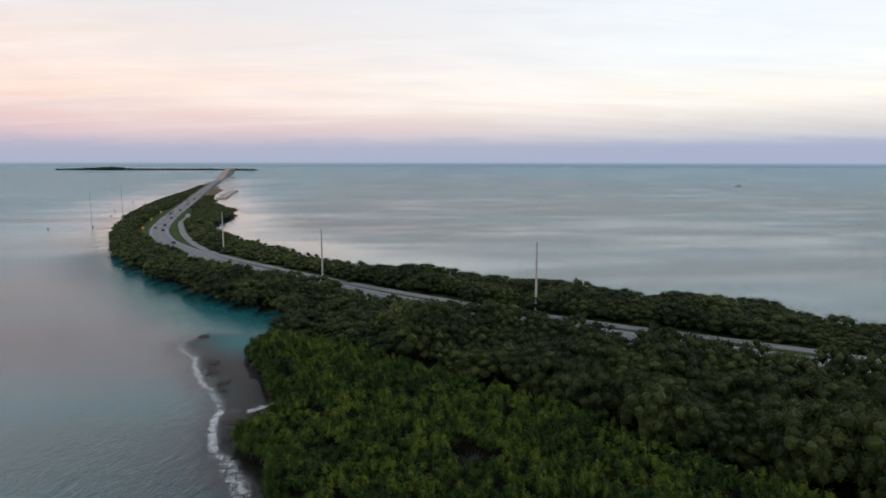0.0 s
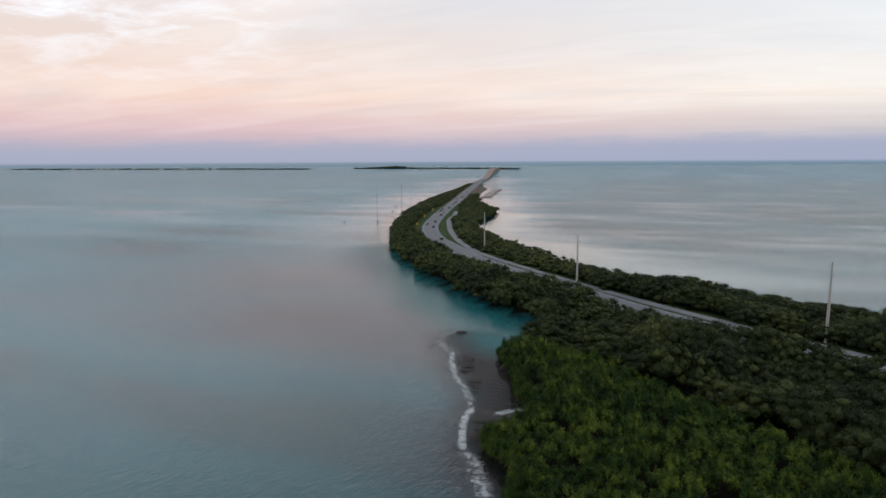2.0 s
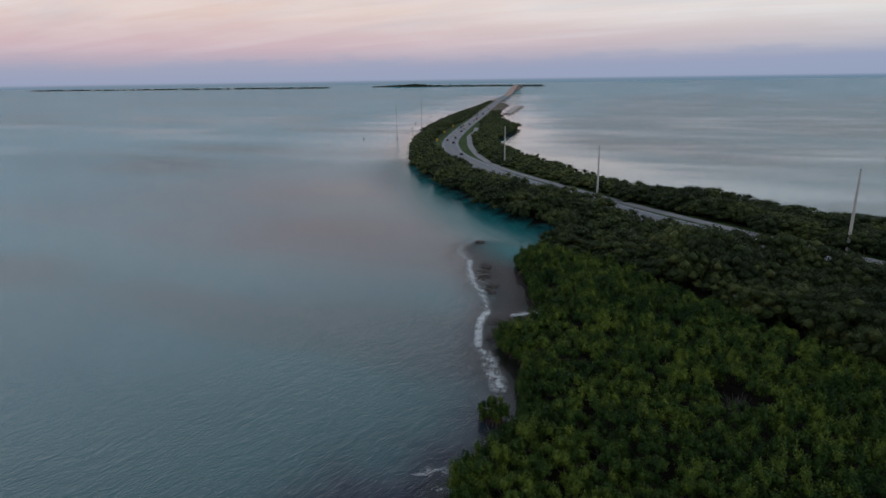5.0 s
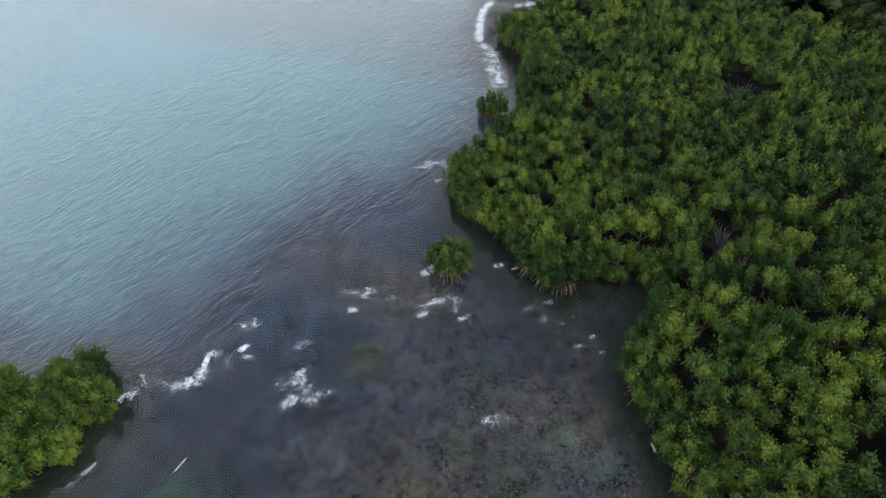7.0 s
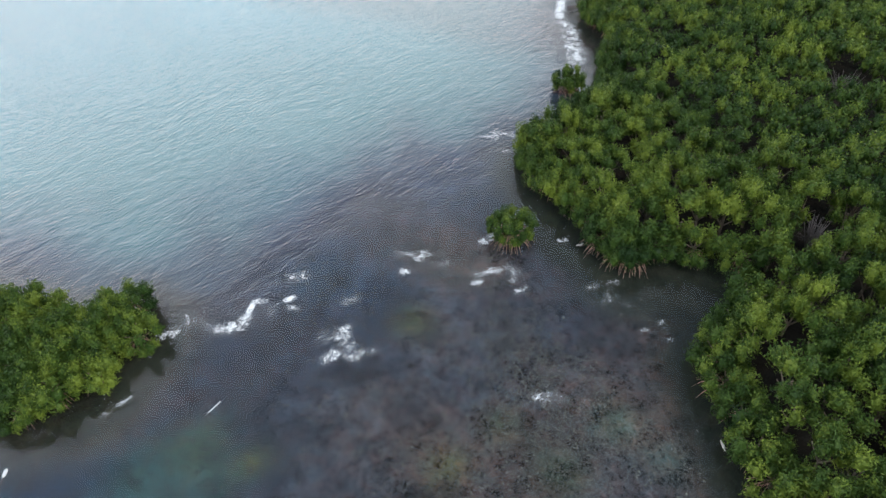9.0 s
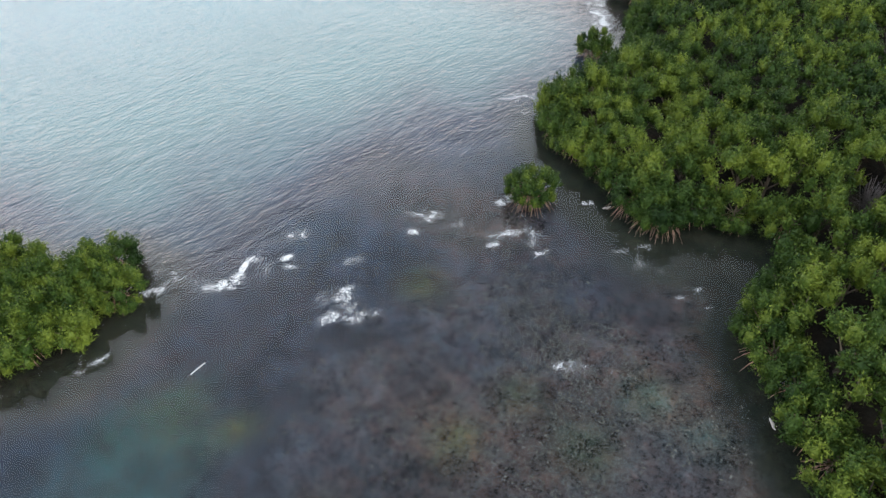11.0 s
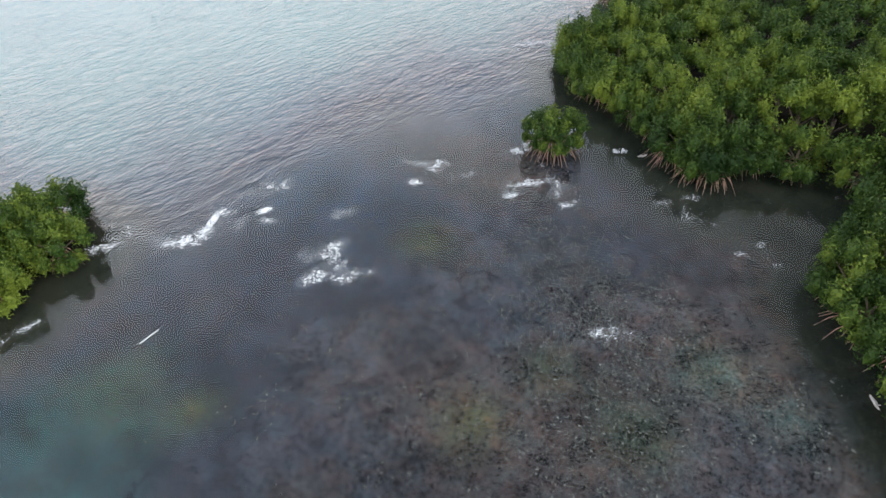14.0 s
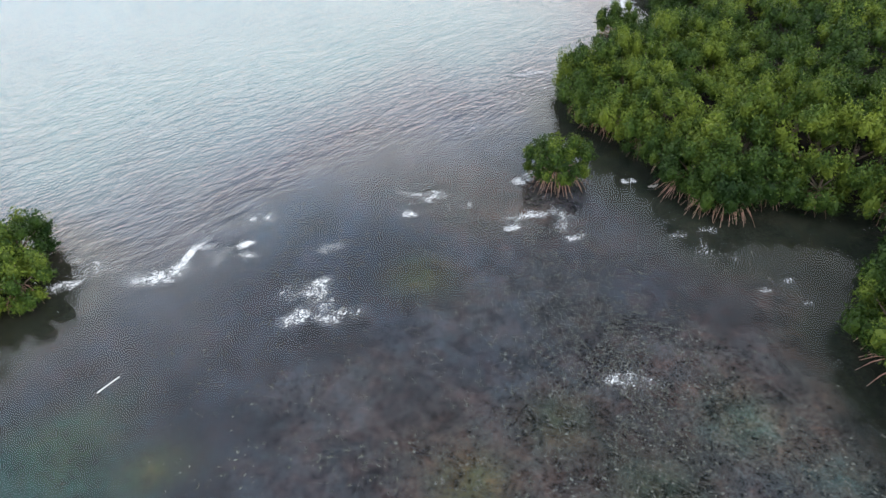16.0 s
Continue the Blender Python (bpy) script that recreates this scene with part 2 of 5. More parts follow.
def stones_material():
    """Coral stones from dark brown to bleached, each its own tone."""
    m, n, out = material("rubble")
    geo = n.add("ShaderNodeNewGeometry")
    c = n.ramp(geo.outputs["Random Per Island"], [(0.0, (0.030, 0.024, 0.022)), (0.45, (0.085, 0.068, 0.055)), (0.8, (0.145, 0.118, 0.10)), (1.0, (0.24, 0.21, 0.19))])
    grain = n.noise(geo.outputs["Position"], 14.0, 3.0, 0.6)
    c = n.mix(n.math("MULTIPLY", n.remap(grain, 0.35, 0.7), 0.5), c, (0.06, 0.055, 0.04))
    p = n.tree.nodes.new("ShaderNodeBsdfPrincipled")
    n.put(p, "Base Color", c)
    n.put(p, "Roughness", 0.85)
    n.put(out, 0, p.outputs[0])
    return m


WATER, SEABED, FOAM = water_material(), seabed_material(), foam_material()
LEAF = foliage("mangrove_leaf", (0.012, 0.033, 0.008), (0.043, 0.083, 0.014), (0.160, 0.212, 0.028))
LEAF_FAR = foliage("coastal_leaf", (0.015, 0.027, 0.009), (0.040, 0.057, 0.017), (0.096, 0.116, 0.032), 0.06)
BARK = surface("bark", ((0.12, 0.09, 0.07), (0.20, 0.16, 0.13), (0.07, 0.05, 0.04)), 2.0, 0.9, 0.5, 0.02)
ROOT = surface("prop_root", ((0.28, 0.155, 0.12), (0.38, 0.25, 0.20), (0.15, 0.08, 0.06)), 3.0, 0.8, 0.4, 0.01)
DEADWOOD = surface("dead_wood", ((0.12, 0.105, 0.10), (0.17, 0.15, 0.15), (0.07, 0.06, 0.06)), 3.0, 0.9, 0.4, 0.01)
BLEACHED = surface("bleached_wood", ((0.34, 0.32, 0.30), (0.44, 0.42, 0.40), (0.20, 0.18, 0.17)), 2.5, 0.85, 0.4, 0.01)
ROCK = surface("shoal_rock", ((0.045, 0.038, 0.036), (0.075, 0.06, 0.055), (0.025, 0.022, 0.023)), 0.8, 0.8, 0.6, 0.08)
RUBBLE = stones_material()
ASPHALT = surface("asphalt", ((0.21, 0.22, 0.25), (0.26, 0.27, 0.30), (0.17, 0.18, 0.20)), 0.08, 0.85, 0.3, 0.01, fine=14)
PATHWAY = surface("pathway", ((0.26, 0.26, 0.28), (0.32, 0.32, 0.33), (0.20, 0.20, 0.21)), 0.1, 0.9, 0.3, 0.01, fine=14)
CONCRETE = surface("concrete", ((0.46, 0.44, 0.42), (0.54, 0.52, 0.49), (0.34, 0.32, 0.30)), 0.6, 0.85, 0.3, 0.01)
BRIDGE_MAT = surface("bridge_concrete", ((0.42, 0.30, 0.26), (0.50, 0.37, 0.32), (0.34, 0.26, 0.23)), 0.05, 0.9, 0.2, 0.02)
GRASS = surface("verge_grass", ((0.045, 0.085, 0.022), (0.075, 0.11, 0.035), (0.03, 0.05, 0.015)), 0.3, 0.9, 0.5, 0.05)
LINE_WHITE = paint("road_paint_white", (0.62, 0.62, 0.60), 0.7)
LINE_YELLOW = paint("road_paint_yellow", (0.55, 0.38, 0.05), 0.7)
SIGN_YELLOW = paint("sign_yellow", (0.80, 0.45, 0.02), 0.5)
STEEL = paint("galvanised_steel", (0.42, 0.43, 0.44), 0.5, 0.6)
RUBBER = paint("tyre_rubber", (0.025, 0.025, 0.027), 0.8)
GLASS = paint("dark_window_glass", (0.02, 0.024, 0.03), 0.1)
RED_LAMP = paint("red_lamp", (0.45, 0.02, 0.02), 0.3)
CLEAR_LAMP = paint("clear_lamp", (0.75, 0.75, 0.72), 0.2)
WHITE = paint("white_gelcoat", (0.78, 0.78, 0.77), 0.35)
PIPE_MAT = paint("white_plastic", (0.72, 0.74, 0.76), 0.45)
PORCELAIN = paint("insulator_porcelain", (0.30, 0.31, 0.33), 0.3)
HULL_DARK = paint("dark_antifouling", (0.03, 0.05, 0.09), 0.5)
ROOFING = paint("far_roof", (0.45, 0.42, 0.40), 0.8)


# ---- mesh helpers ----
def link(name, me, mat, parent=None, label=""):
    me.materials.append(mat)
    ob = new(name, me)
    if parent is not None:
        ob.parent = parent
    if label:
        ob["label"] = label
    return ob


def part(name, bm, mat, parent, label=""):
    me = bpy.data.meshes.new(name)
    bm.to_mesh(me)
    bm.free()
    return link(name, me, mat, parent, label)


def thing(name, m, label, category, group="", kind=""):
    ob = new(name)
    ob.empty_display_size = 0.3
    ob.matrix_basis = m
    return tagged(ob, label, category, group, kind)


def tri_mesh(name, verts, tris, smooth=False):
    """A mesh from arrays of corners and triangles."""
    me = bpy.data.meshes.new(name)
    verts, tris = np.asarray(verts, np.float32), np.asarray(tris, np.int32)
    me.vertices.add(len(verts))
    me.vertices.foreach_set("co", verts.ravel())
    me.loops.add(tris.size)
    me.loops.foreach_set("vertex_index", tris.ravel())
    me.polygons.add(len(tris))
    me.polygons.foreach_set("loop_start", np.arange(0, tris.size, 3, dtype=np.int32))
    me.polygons.foreach_set("loop_total", np.full(len(tris), 3, np.int32))
    me.polygons.foreach_set("use_smooth", np.full(len(tris), smooth))
    me.update(calc_edges=True)
    return me


def toned(me, tone):
    a = me.attributes.new("tone", "FLOAT", "POINT")
    a.data.foreach_set("value", np.asarray(tone, np.float32))
    return me


def box(bm, size, centre, rot=0.0, bevel=0.0):
    m = Matrix.Translation(centre) @ Matrix.Rotation(rot, 4, "Z") @ Matrix.Diagonal((*size, 1))
    r = bmesh.ops.create_cube(bm, size=1.0, matrix=m)
    if bevel:
        es = list({e for v in r["verts"] for e in v.link_edges})
        bmesh.ops.bevel(bm, geom=es, offset=bevel, segments=2, affect="EDGES")
    return bm


def tube(bm, pts, radii, sides=6):
    """A tapered tube through the points."""
    rings = []
    pts = [Vector(p) for p in pts]
    for i, p in enumerate(pts):
        d = (pts[min(i + 1, len(pts) - 1)] - pts[max(i - 1, 0)]).normalized()
        a = d.orthogonal().normalized()
        b = d.cross(a)
        rings.append([bm.verts.new(p + (a * math.cos(k * 2 * math.pi / sides) + b * math.sin(k * 2 * math.pi / sides)) * radii[i]) for k in range(sides)])
    for r, s in zip(rings, rings[1:]):
        for k in range(sides):
            bm.faces.new((r[k], r[(k + 1) % sides], s[(k + 1) % sides], s[k]))
    bm.faces.new(rings[0][::-1])
    bm.faces.new(rings[-1])
    return bm


def smooth_line(pts, step):
    """A Catmull-Rom line through the points, sampled every step metres or so."""
    p = np.array(pts, float)
    p = np.vstack([2 * p[0] - p[1], p, 2 * p[-1] - p[-2]])
    out = []
    for i in range(1, len(p) - 2):
        k = max(2, int(np.linalg.norm(p[i + 1] - p[i]) / step))
        for t in np.arange(k) / k:
            out.append(0.5 * (2 * p[i] + (p[i + 1] - p[i - 1]) * t + (2 * p[i - 1] - 5 * p[i] + 4 * p[i + 1] - p[i + 2]) * t ** 2 + (3 * p[i] - p[i - 1] - 3 * p[i + 1] + p[i + 2]) * t ** 3))
    out.append(p[-2])
    return np.array(out)


def ribbon(line, left, right, z, thick=0.3):
    """A slab along a line, from left to right of it (metres), top at z (a number or one a point)."""
    d = np.gradient(line[:, :2], axis=0)
    d /= np.linalg.norm(d, axis=1)[:, None]
    nrm = np.stack([-d[:, 1], d[:, 0]], 1)
    zz = np.broadcast_to(np.asarray(z, float), (len(line),))
    a, b = line[:, :2] + nrm * left, line[:, :2] - nrm * right
    n = len(line)
    v = np.concatenate([np.c_[a, zz], np.c_[b, zz], np.c_[a, zz - thick], np.c_[b, zz - thick]])
    t = []
    for i in range(n - 1):
        for p, q in ((0, 1), (1, 3), (3, 2), (2, 0)):
            u0, u1, w0, w1 = p * n + i, p * n + i + 1, q * n + i, q * n + i + 1
            t += [(u0, w0, w1), (u0, w1, u1)]
    t += [(0, 2 * n, 3 * n), (0, 3 * n, n), (n - 1, 4 * n - 1, 3 * n - 1), (n - 1, 2 * n - 1, 4 * n - 1)]
    return tri_mesh("ribbon", v, t)


def line_distance(px, py, line):
    """Distance of points from a line of points."""
    best = np.full(px.shape, 1e9)
    for (ax, ay), (bx, by) in zip(line[:-1, :2], line[1:, :2]):
        dx, dy = bx - ax, by - ay
        t = np.clip(((px - ax) * dx + (py - ay) * dy) / (dx * dx + dy * dy + 1e-9), 0, 1)
        best = np.minimum(best, (px - ax - t * dx) ** 2 + (py - ay - t * dy) ** 2)
    return np.sqrt(best)


def inside(px, py, poly):
    r = np.zeros(px.shape, bool)
    for (ax, ay), (bx, by) in zip(poly, poly[1:] + poly[:1]):
        c = (ay > py) != (by > py)
        with np.errstate(divide="ignore", invalid="ignore"):
            r ^= c & (px < (bx - ax) * (py - ay) / (by - ay + 1e-12) + ax)
    return r


def signed(px, py, poly):
    """Distance from a closed outline, positive inside."""
    d = line_distance(px, py, np.array(poly + poly[:1], float))
    return np.where(inside(px, py, poly), d, -d)


def lattice(seed):
    return np.random.RandomState(seed).rand(256, 256)


def value_noise(px, py, scale, seed=0, octaves=4):
    """Smooth noise between 0 and 1."""
    total, amp, norm = 0.0, 1.0, 0.0
    for o in range(octaves):
        g = lattice(seed * 17 + o)
        u, v = px * scale * 2 ** o + 31.7 * o, py * scale * 2 ** o + 11.3 * o
        i, j = np.floor(u).astype(int), np.floor(v).astype(int)
        f, h = u - i, v - j
        f, h = f * f * (3 - 2 * f), h * h * (3 - 2 * h)
        s = (g[i % 256, j % 256] * (1 - f) + g[(i + 1) % 256, j % 256] * f) * (1 - h) + (g[i % 256, (j + 1) % 256] * (1 - f) + g[(i + 1) % 256, (j + 1) % 256] * f) * h
        total, norm, amp = total + amp * s, norm + amp, amp * 0.55
    return total / norm


# ---- plan: shores, road, shoals ----
NEAR_SHORE = [(16, 19), (7.6, 27.0), (4.5, 31.6), (2.3, 34.8), (1.0, 38.0), (0.8, 41.4), (1.8, 45.0), (1.9, 48.9), (-1.5, 48.8), (-4.0, 47.6), (-7.2, 45.4),
              (-10.2, 46.3), (-13.2, 48.8), (-16.5, 51.0), (-20.8, 53.0), (-23.9, 57.0), (-25.6, 61.5), (-23.4, 68), (-21.6, 77), (-24.0, 86),
              (-26.0, 95.0), (-31.0, 99.5), (-33.6, 105.5), (-29.5, 112), (-28.5, 119), (-33.5, 129), (-37.2, 140), (-42.0, 149), (-45.0, 157), (-41, 166), (-38, 180)]
BAY_SHORE = [(-43, 194), (-51, 199), (-66, 211), (-84, 230), (-108, 256), (-130, 282.5), (-158, 327), (-183, 375), (-215.5, 447), (-251, 552), (-282, 661), (-326, 849), (-352, 980), (-436, 1350), (-505, 1625)]
OCEAN_SHORE = [(-488, 1632), (-382, 1250), (-318, 1090), (-272, 880), (-232, 760), (-200, 668), (-168, 606), (-157, 545), (-153, 476), (-139, 438), (-114, 396), (-101, 369),
               (-67, 335), (-49, 300), (-29, 278), (-5, 265), (15, 251), (35, 241), (53, 229), (71, 208), (95, 202), (115, 191), (119, 168), (150, 140), (210, 95), (320, 10), (320, -90), (90, -60), (40, -20)]
LAND = NEAR_SHORE + BAY_SHORE + OCEAN_SHORE
ISLAND = [(-41.5, 18.2), (-40.4, 16.3), (-40.0, 13.6), (-39.9, 10.8), (-41.0, 8.6), (-44.5, 6.2), (-52, 4), (-60, 3), (-66, 7), (-64, 13), (-57, 15.5), (-51, 17.3), (-47.5, 20.4), (-43.5, 20.8)]
ROAD = smooth_line([(325, -28), (194, 73), (124, 119), (84.5, 145), (44.5, 171.5), (11.5, 197.5), (-15.5, 220), (-36.7, 241.5), (-68, 271.5), (-97.3, 303), (-116, 329), (-135, 355.5), (-153, 384.5),
                    (-178, 441), (-199, 508), (-222.5, 594), (-264, 754), (-321, 967), (-420, 1350), (-490, 1630)], 12)
SIDE = smooth_line([(330, -15), (198, 84), (128, 130), (90, 156), (50, 181), (20, 204), (-5, 225), (-29, 247), (-59, 277), (-87, 306), (-106.5, 330), (-125, 360), (-143, 396), (-157, 428), (-170, 462),
                    (-183, 498), (-193, 540), (-206, 580)], 12)
FLAT = [(-45, 21), (-44.3, 28), (-42, 34), (-39.5, 40.5), (-38, 46), (-33, 49), (-31, 56), (-26, 60), (-22, 62), (60, 60), (60, -40), (-24, -40), (-26, 2), (-30, 8.5), (-37, 11), (-40, 14)]
BAR = [(-420, 300), (-340, 370), (-240, 350), (-170, 292), (-125, 246), (-92, 206), (-66, 180), (-64, 152), (-100, 136), (-170, 150), (-260, 190), (-360, 240)]
SHOAL = [(-66, 178), (-52, 177), (-40, 170), (-33, 160), (-25, 120), (-20, 85), (-28, 87), (-34, 98), (-38, 104), (-40, 115), (-42, 122), (-50, 138), (-56, 148), (-58, 155), (-66, 165)]


def steps(a, b, near_a, near_b, fine, cap, grow=1.06):
    """Grid lines: fine between near_a and near_b, wider towards a and b."""
    mid = list(np.arange(near_a, near_b, fine))
    up, s, x = [], fine, near_b
    while x < b:
        up.append(x)
        lim = cap if abs(x) < 1000 else 400
        s = min(s * grow, lim) if abs(x) < 1000 else s * 1.3
        x += s
    dn, s, x = [], fine, near_a
    while x > a:
        s = min(s * grow, cap) if abs(x) < 450 else s * 1.3
        x -= s
        dn.append(x)
    return np.array(dn[::-1] + mid + up + [b])


BED = []


def build_ground():
    """The one sheet of seabed and land, out to the horizon."""
    gx = steps(-6500, 6500, -52, 12, 0.8, 7.5, 1.08)
    gy = steps(-3000, 6500, 2, 100, 0.8, 7.5, 1.08)
    X, Y = np.meshgrid(gx, gy, indexing="ij")
    px, py = X.ravel(), Y.ravel()
    wob = (value_noise(px, py, 0.2, 3, 2) - 0.5) * 3.0
    land = np.maximum(signed(px, py, LAND), signed(px, py, ISLAND)) + wob * 0.5
    flat = np.maximum(signed(px, py, FLAT), land + 2.0) + (value_noise(px, py, 0.11, 5, 3) - 0.5) * 13.0 + wob
    shoal = signed(px, py, SHOAL) + (value_noise(px, py, 0.12, 6) - 0.5) * 9
    chan = line_distance(px, py, np.array([(-205, 440), (-150, 330), (-122, 278), (-84, 226), (-58, 194), (-38, 174)], float)) + (value_noise(px, py, 0.06, 8) - 0.5) * 8
    road = line_distance(px, py, ROAD)
    side = line_distance(px, py, SIDE)

    def ease(v, a, b):
        t = np.clip((v - a) / (b - a), 0, 1)
        return t * t * (3 - 2 * t)
    n1, n2, n3 = value_noise(px, py, 0.09, 11, 3), value_noise(px, py, 0.3, 12, 2), value_noise(px, py, 0.02, 13)
    z = -2.4 + (value_noise(px, py, 0.03, 2) - 0.5) * 0.8
    shallow = np.maximum(ease(flat, -5, 4), 0.9 * ease(shoal, -6, 4))
    z = z * (1 - shallow) + (-0.42 + (n2 - 0.5) * 0.22) * shallow
    z = np.maximum(z, -2.4 + 2.15 * ease(land, -9, 2.0))
    z = np.where(land > 3.0, np.maximum(z, 0.05 + 0.5 * ease(land, 3, 7)), np.minimum(z, -0.14))
    built = ease(-np.minimum(road - 12, side - 6), -6, 0) * (land > -4)
    z = z * (1 - built) + 1.2 * built

    def col(*c):
        return np.array(c)[None, :]
    # Teal of the water body put into the sand colour, stronger with distance.
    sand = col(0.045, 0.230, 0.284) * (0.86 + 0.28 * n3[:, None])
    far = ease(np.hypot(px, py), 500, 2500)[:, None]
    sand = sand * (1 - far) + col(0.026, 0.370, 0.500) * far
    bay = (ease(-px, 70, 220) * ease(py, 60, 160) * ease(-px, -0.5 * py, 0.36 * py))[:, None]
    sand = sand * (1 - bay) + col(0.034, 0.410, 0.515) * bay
    lee_bed = ease(signed(px, py, FLAT), -75, -12)[:, None]
    sand = sand * (1 - lee_bed) + col(0.085, 0.196, 0.212) * (0.9 + 0.2 * n3[:, None]) * lee_bed
    cut = (ease(px, -58, -44) * ease(py, 24, 6))[:, None]
    sand = sand * (1 - 0.5 * cut)
    grass_bed = ease(value_noise(px / 3.0, py, 0.018, 21), 0.52, 0.66)[:, None] * (0.75 - 0.5 * far)
    sand = sand * (1 - 0.55 * grass_bed) + col(0.085, 0.070, 0.065) * 0.55 * grass_bed
    # broad weedy shoals in the bay, drawn out by the current
    bar = signed(px, py, BAR) + (value_noise(px * 0.4, py, 0.03, 24, 4) - 0.5) * 130
    bar = (ease(py, 110, 160) * ease(bar, -110, 60) * (0.55 + 0.6 * value_noise(px * 0.3, py, 0.05, 25)) * (0.35 + 0.65 * ease(px, -340, -130)))[:, None]
    sand = sand * (1 - 0.72 * bar) + col(0.290, 0.150, 0.155) * 0.72 * bar
    warm = n1 + 0.5 * (ease(px - 0.45 * py, -42, -19) - 0.6) + 0.35 * np.exp(-((px + 24) / 9) ** 2 - ((py - 41) / 4) ** 2)
    warm = np.clip(warm, 0, 1)[:, None]
    mud = col(0.0190, 0.0275, 0.0400) * (1 - warm) + col(0.067, 0.043, 0.032) * warm
    # Sky sheen put into the mud colour: bluer, and brighter from y 14 to 30.
    mud = mud * (0.72 + 0.95 * n2[:, None]) * col(1.12, 1.10, 1.20) * (0.78 + 0.30 * ease(py, 14, 30)[:, None])
    dusk = ease(value_noise(px, py, 0.07, 23), 0.45, 0.62)[:, None]
    mud = mud * (1 - dusk) + mud * col(0.70, 0.74, 0.84) * dusk
    rim = np.exp(-((flat + 1.0) / 9.0) ** 2)[:, None]
    mud = mud * (1 - rim) + mud * col(0.72, 0.80, 1.05) * rim
    for cx, cy, r, c in ((-22.4, 31.2, 2.2, (0.075, 0.072, 0.024)), (-2.8, 29.4, 2.0, (0.11, 0.125, 0.095)), (-12.6, 20.1, 1.8, (0.11, 0.095, 0.035)), (-10.5, 25.2, 2.0, (0.075, 0.068, 0.034)),
                         (-30.5, 11.5, 3.4, (0.055, 0.085, 0.05)), (-27.5, 5.5, 5.0, (0.035, 0.085, 0.07)), (-25.8, 13.1, 1.6, (0.075, 0.08, 0.03)), (-4.6, 23.6, 2.2, (0.06, 0.075, 0.045)),
                         (1.8, 28.4, 1.9, (0.085, 0.105, 0.095)), (-33, 8, 3.0, (0.03, 0.075, 0.065)), (-17, 11.5, 2.5, (0.08, 0.055, 0.045)), (-38.6, 9.6, 0.9, (0.11, 0.05, 0.035))):
        w = np.exp(-((px - cx) ** 2 + (py - cy) ** 2) / (2 * (0.62 * r) ** 2) * (0.5 + n2))[:, None]
        mud = mud * (1 - w) + (col(*c) * 0.56 + mud * 0.3) * w
    fade = (0.5 * ease(flat, -22, 8) + 0.5 * ease(flat + (n3 - 0.5) * 14, -11, 8))[:, None]
    c = np.maximum(sand, 0.004) ** (1 - fade) * np.maximum(mud, 0.004) ** fade
    s = ease(shoal, -7, 4)[:, None] * (1 - 0.3 * n1[:, None])
    c = c * (1 - s) + col(0.064, 0.037, 0.036) * s
    k = (1 - ease(chan, 8, 24))[:, None] * (land < 2.6)[:, None]
    c = c * (1 - 0.85 * k) + col(0.038, 0.250, 0.262) * 0.85 * k
    # Leaf-litter mud along the shore, with the trees' dark reflection put into it.
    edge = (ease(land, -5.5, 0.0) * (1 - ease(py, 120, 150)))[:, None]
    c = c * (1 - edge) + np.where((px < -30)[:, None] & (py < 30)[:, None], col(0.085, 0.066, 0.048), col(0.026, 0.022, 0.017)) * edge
    # Trees mirrored in the cove: their darkness put into the bed colour.
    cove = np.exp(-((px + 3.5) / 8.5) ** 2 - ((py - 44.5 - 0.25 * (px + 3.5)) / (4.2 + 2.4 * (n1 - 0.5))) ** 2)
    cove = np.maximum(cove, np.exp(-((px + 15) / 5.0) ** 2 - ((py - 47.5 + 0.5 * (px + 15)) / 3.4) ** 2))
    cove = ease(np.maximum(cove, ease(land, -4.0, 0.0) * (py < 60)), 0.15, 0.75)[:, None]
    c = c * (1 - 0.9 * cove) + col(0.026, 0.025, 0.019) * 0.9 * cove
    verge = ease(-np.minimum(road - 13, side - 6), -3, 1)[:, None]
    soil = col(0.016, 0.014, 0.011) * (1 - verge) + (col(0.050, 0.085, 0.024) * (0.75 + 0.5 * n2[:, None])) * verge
    spit = ease(py, 660, 780)[:, None]
    soil = soil * (1 - spit) + col(0.15, 0.125, 0.095) * spit
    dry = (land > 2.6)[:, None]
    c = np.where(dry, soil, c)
    grit = np.maximum(0.12 + 0.82 * ease(flat, -14, 8) * (1 - 0.6 * cove[:, 0]), 0.6 * cut[:, 0])
    nx, ny = X.shape
    BED.extend((gx, gy, c.reshape(nx, ny, 3)))
    i = (np.arange(nx - 1)[:, None] * ny + np.arange(ny - 1)[None, :]).ravel()
    tris = np.concatenate([np.c_[i, i + ny, i + ny + 1], np.c_[i, i + ny + 1, i + 1]])
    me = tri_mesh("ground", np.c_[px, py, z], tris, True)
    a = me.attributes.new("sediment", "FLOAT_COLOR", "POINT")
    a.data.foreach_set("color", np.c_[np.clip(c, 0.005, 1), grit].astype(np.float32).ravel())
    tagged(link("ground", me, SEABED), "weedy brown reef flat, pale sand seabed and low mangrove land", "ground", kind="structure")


build_ground()


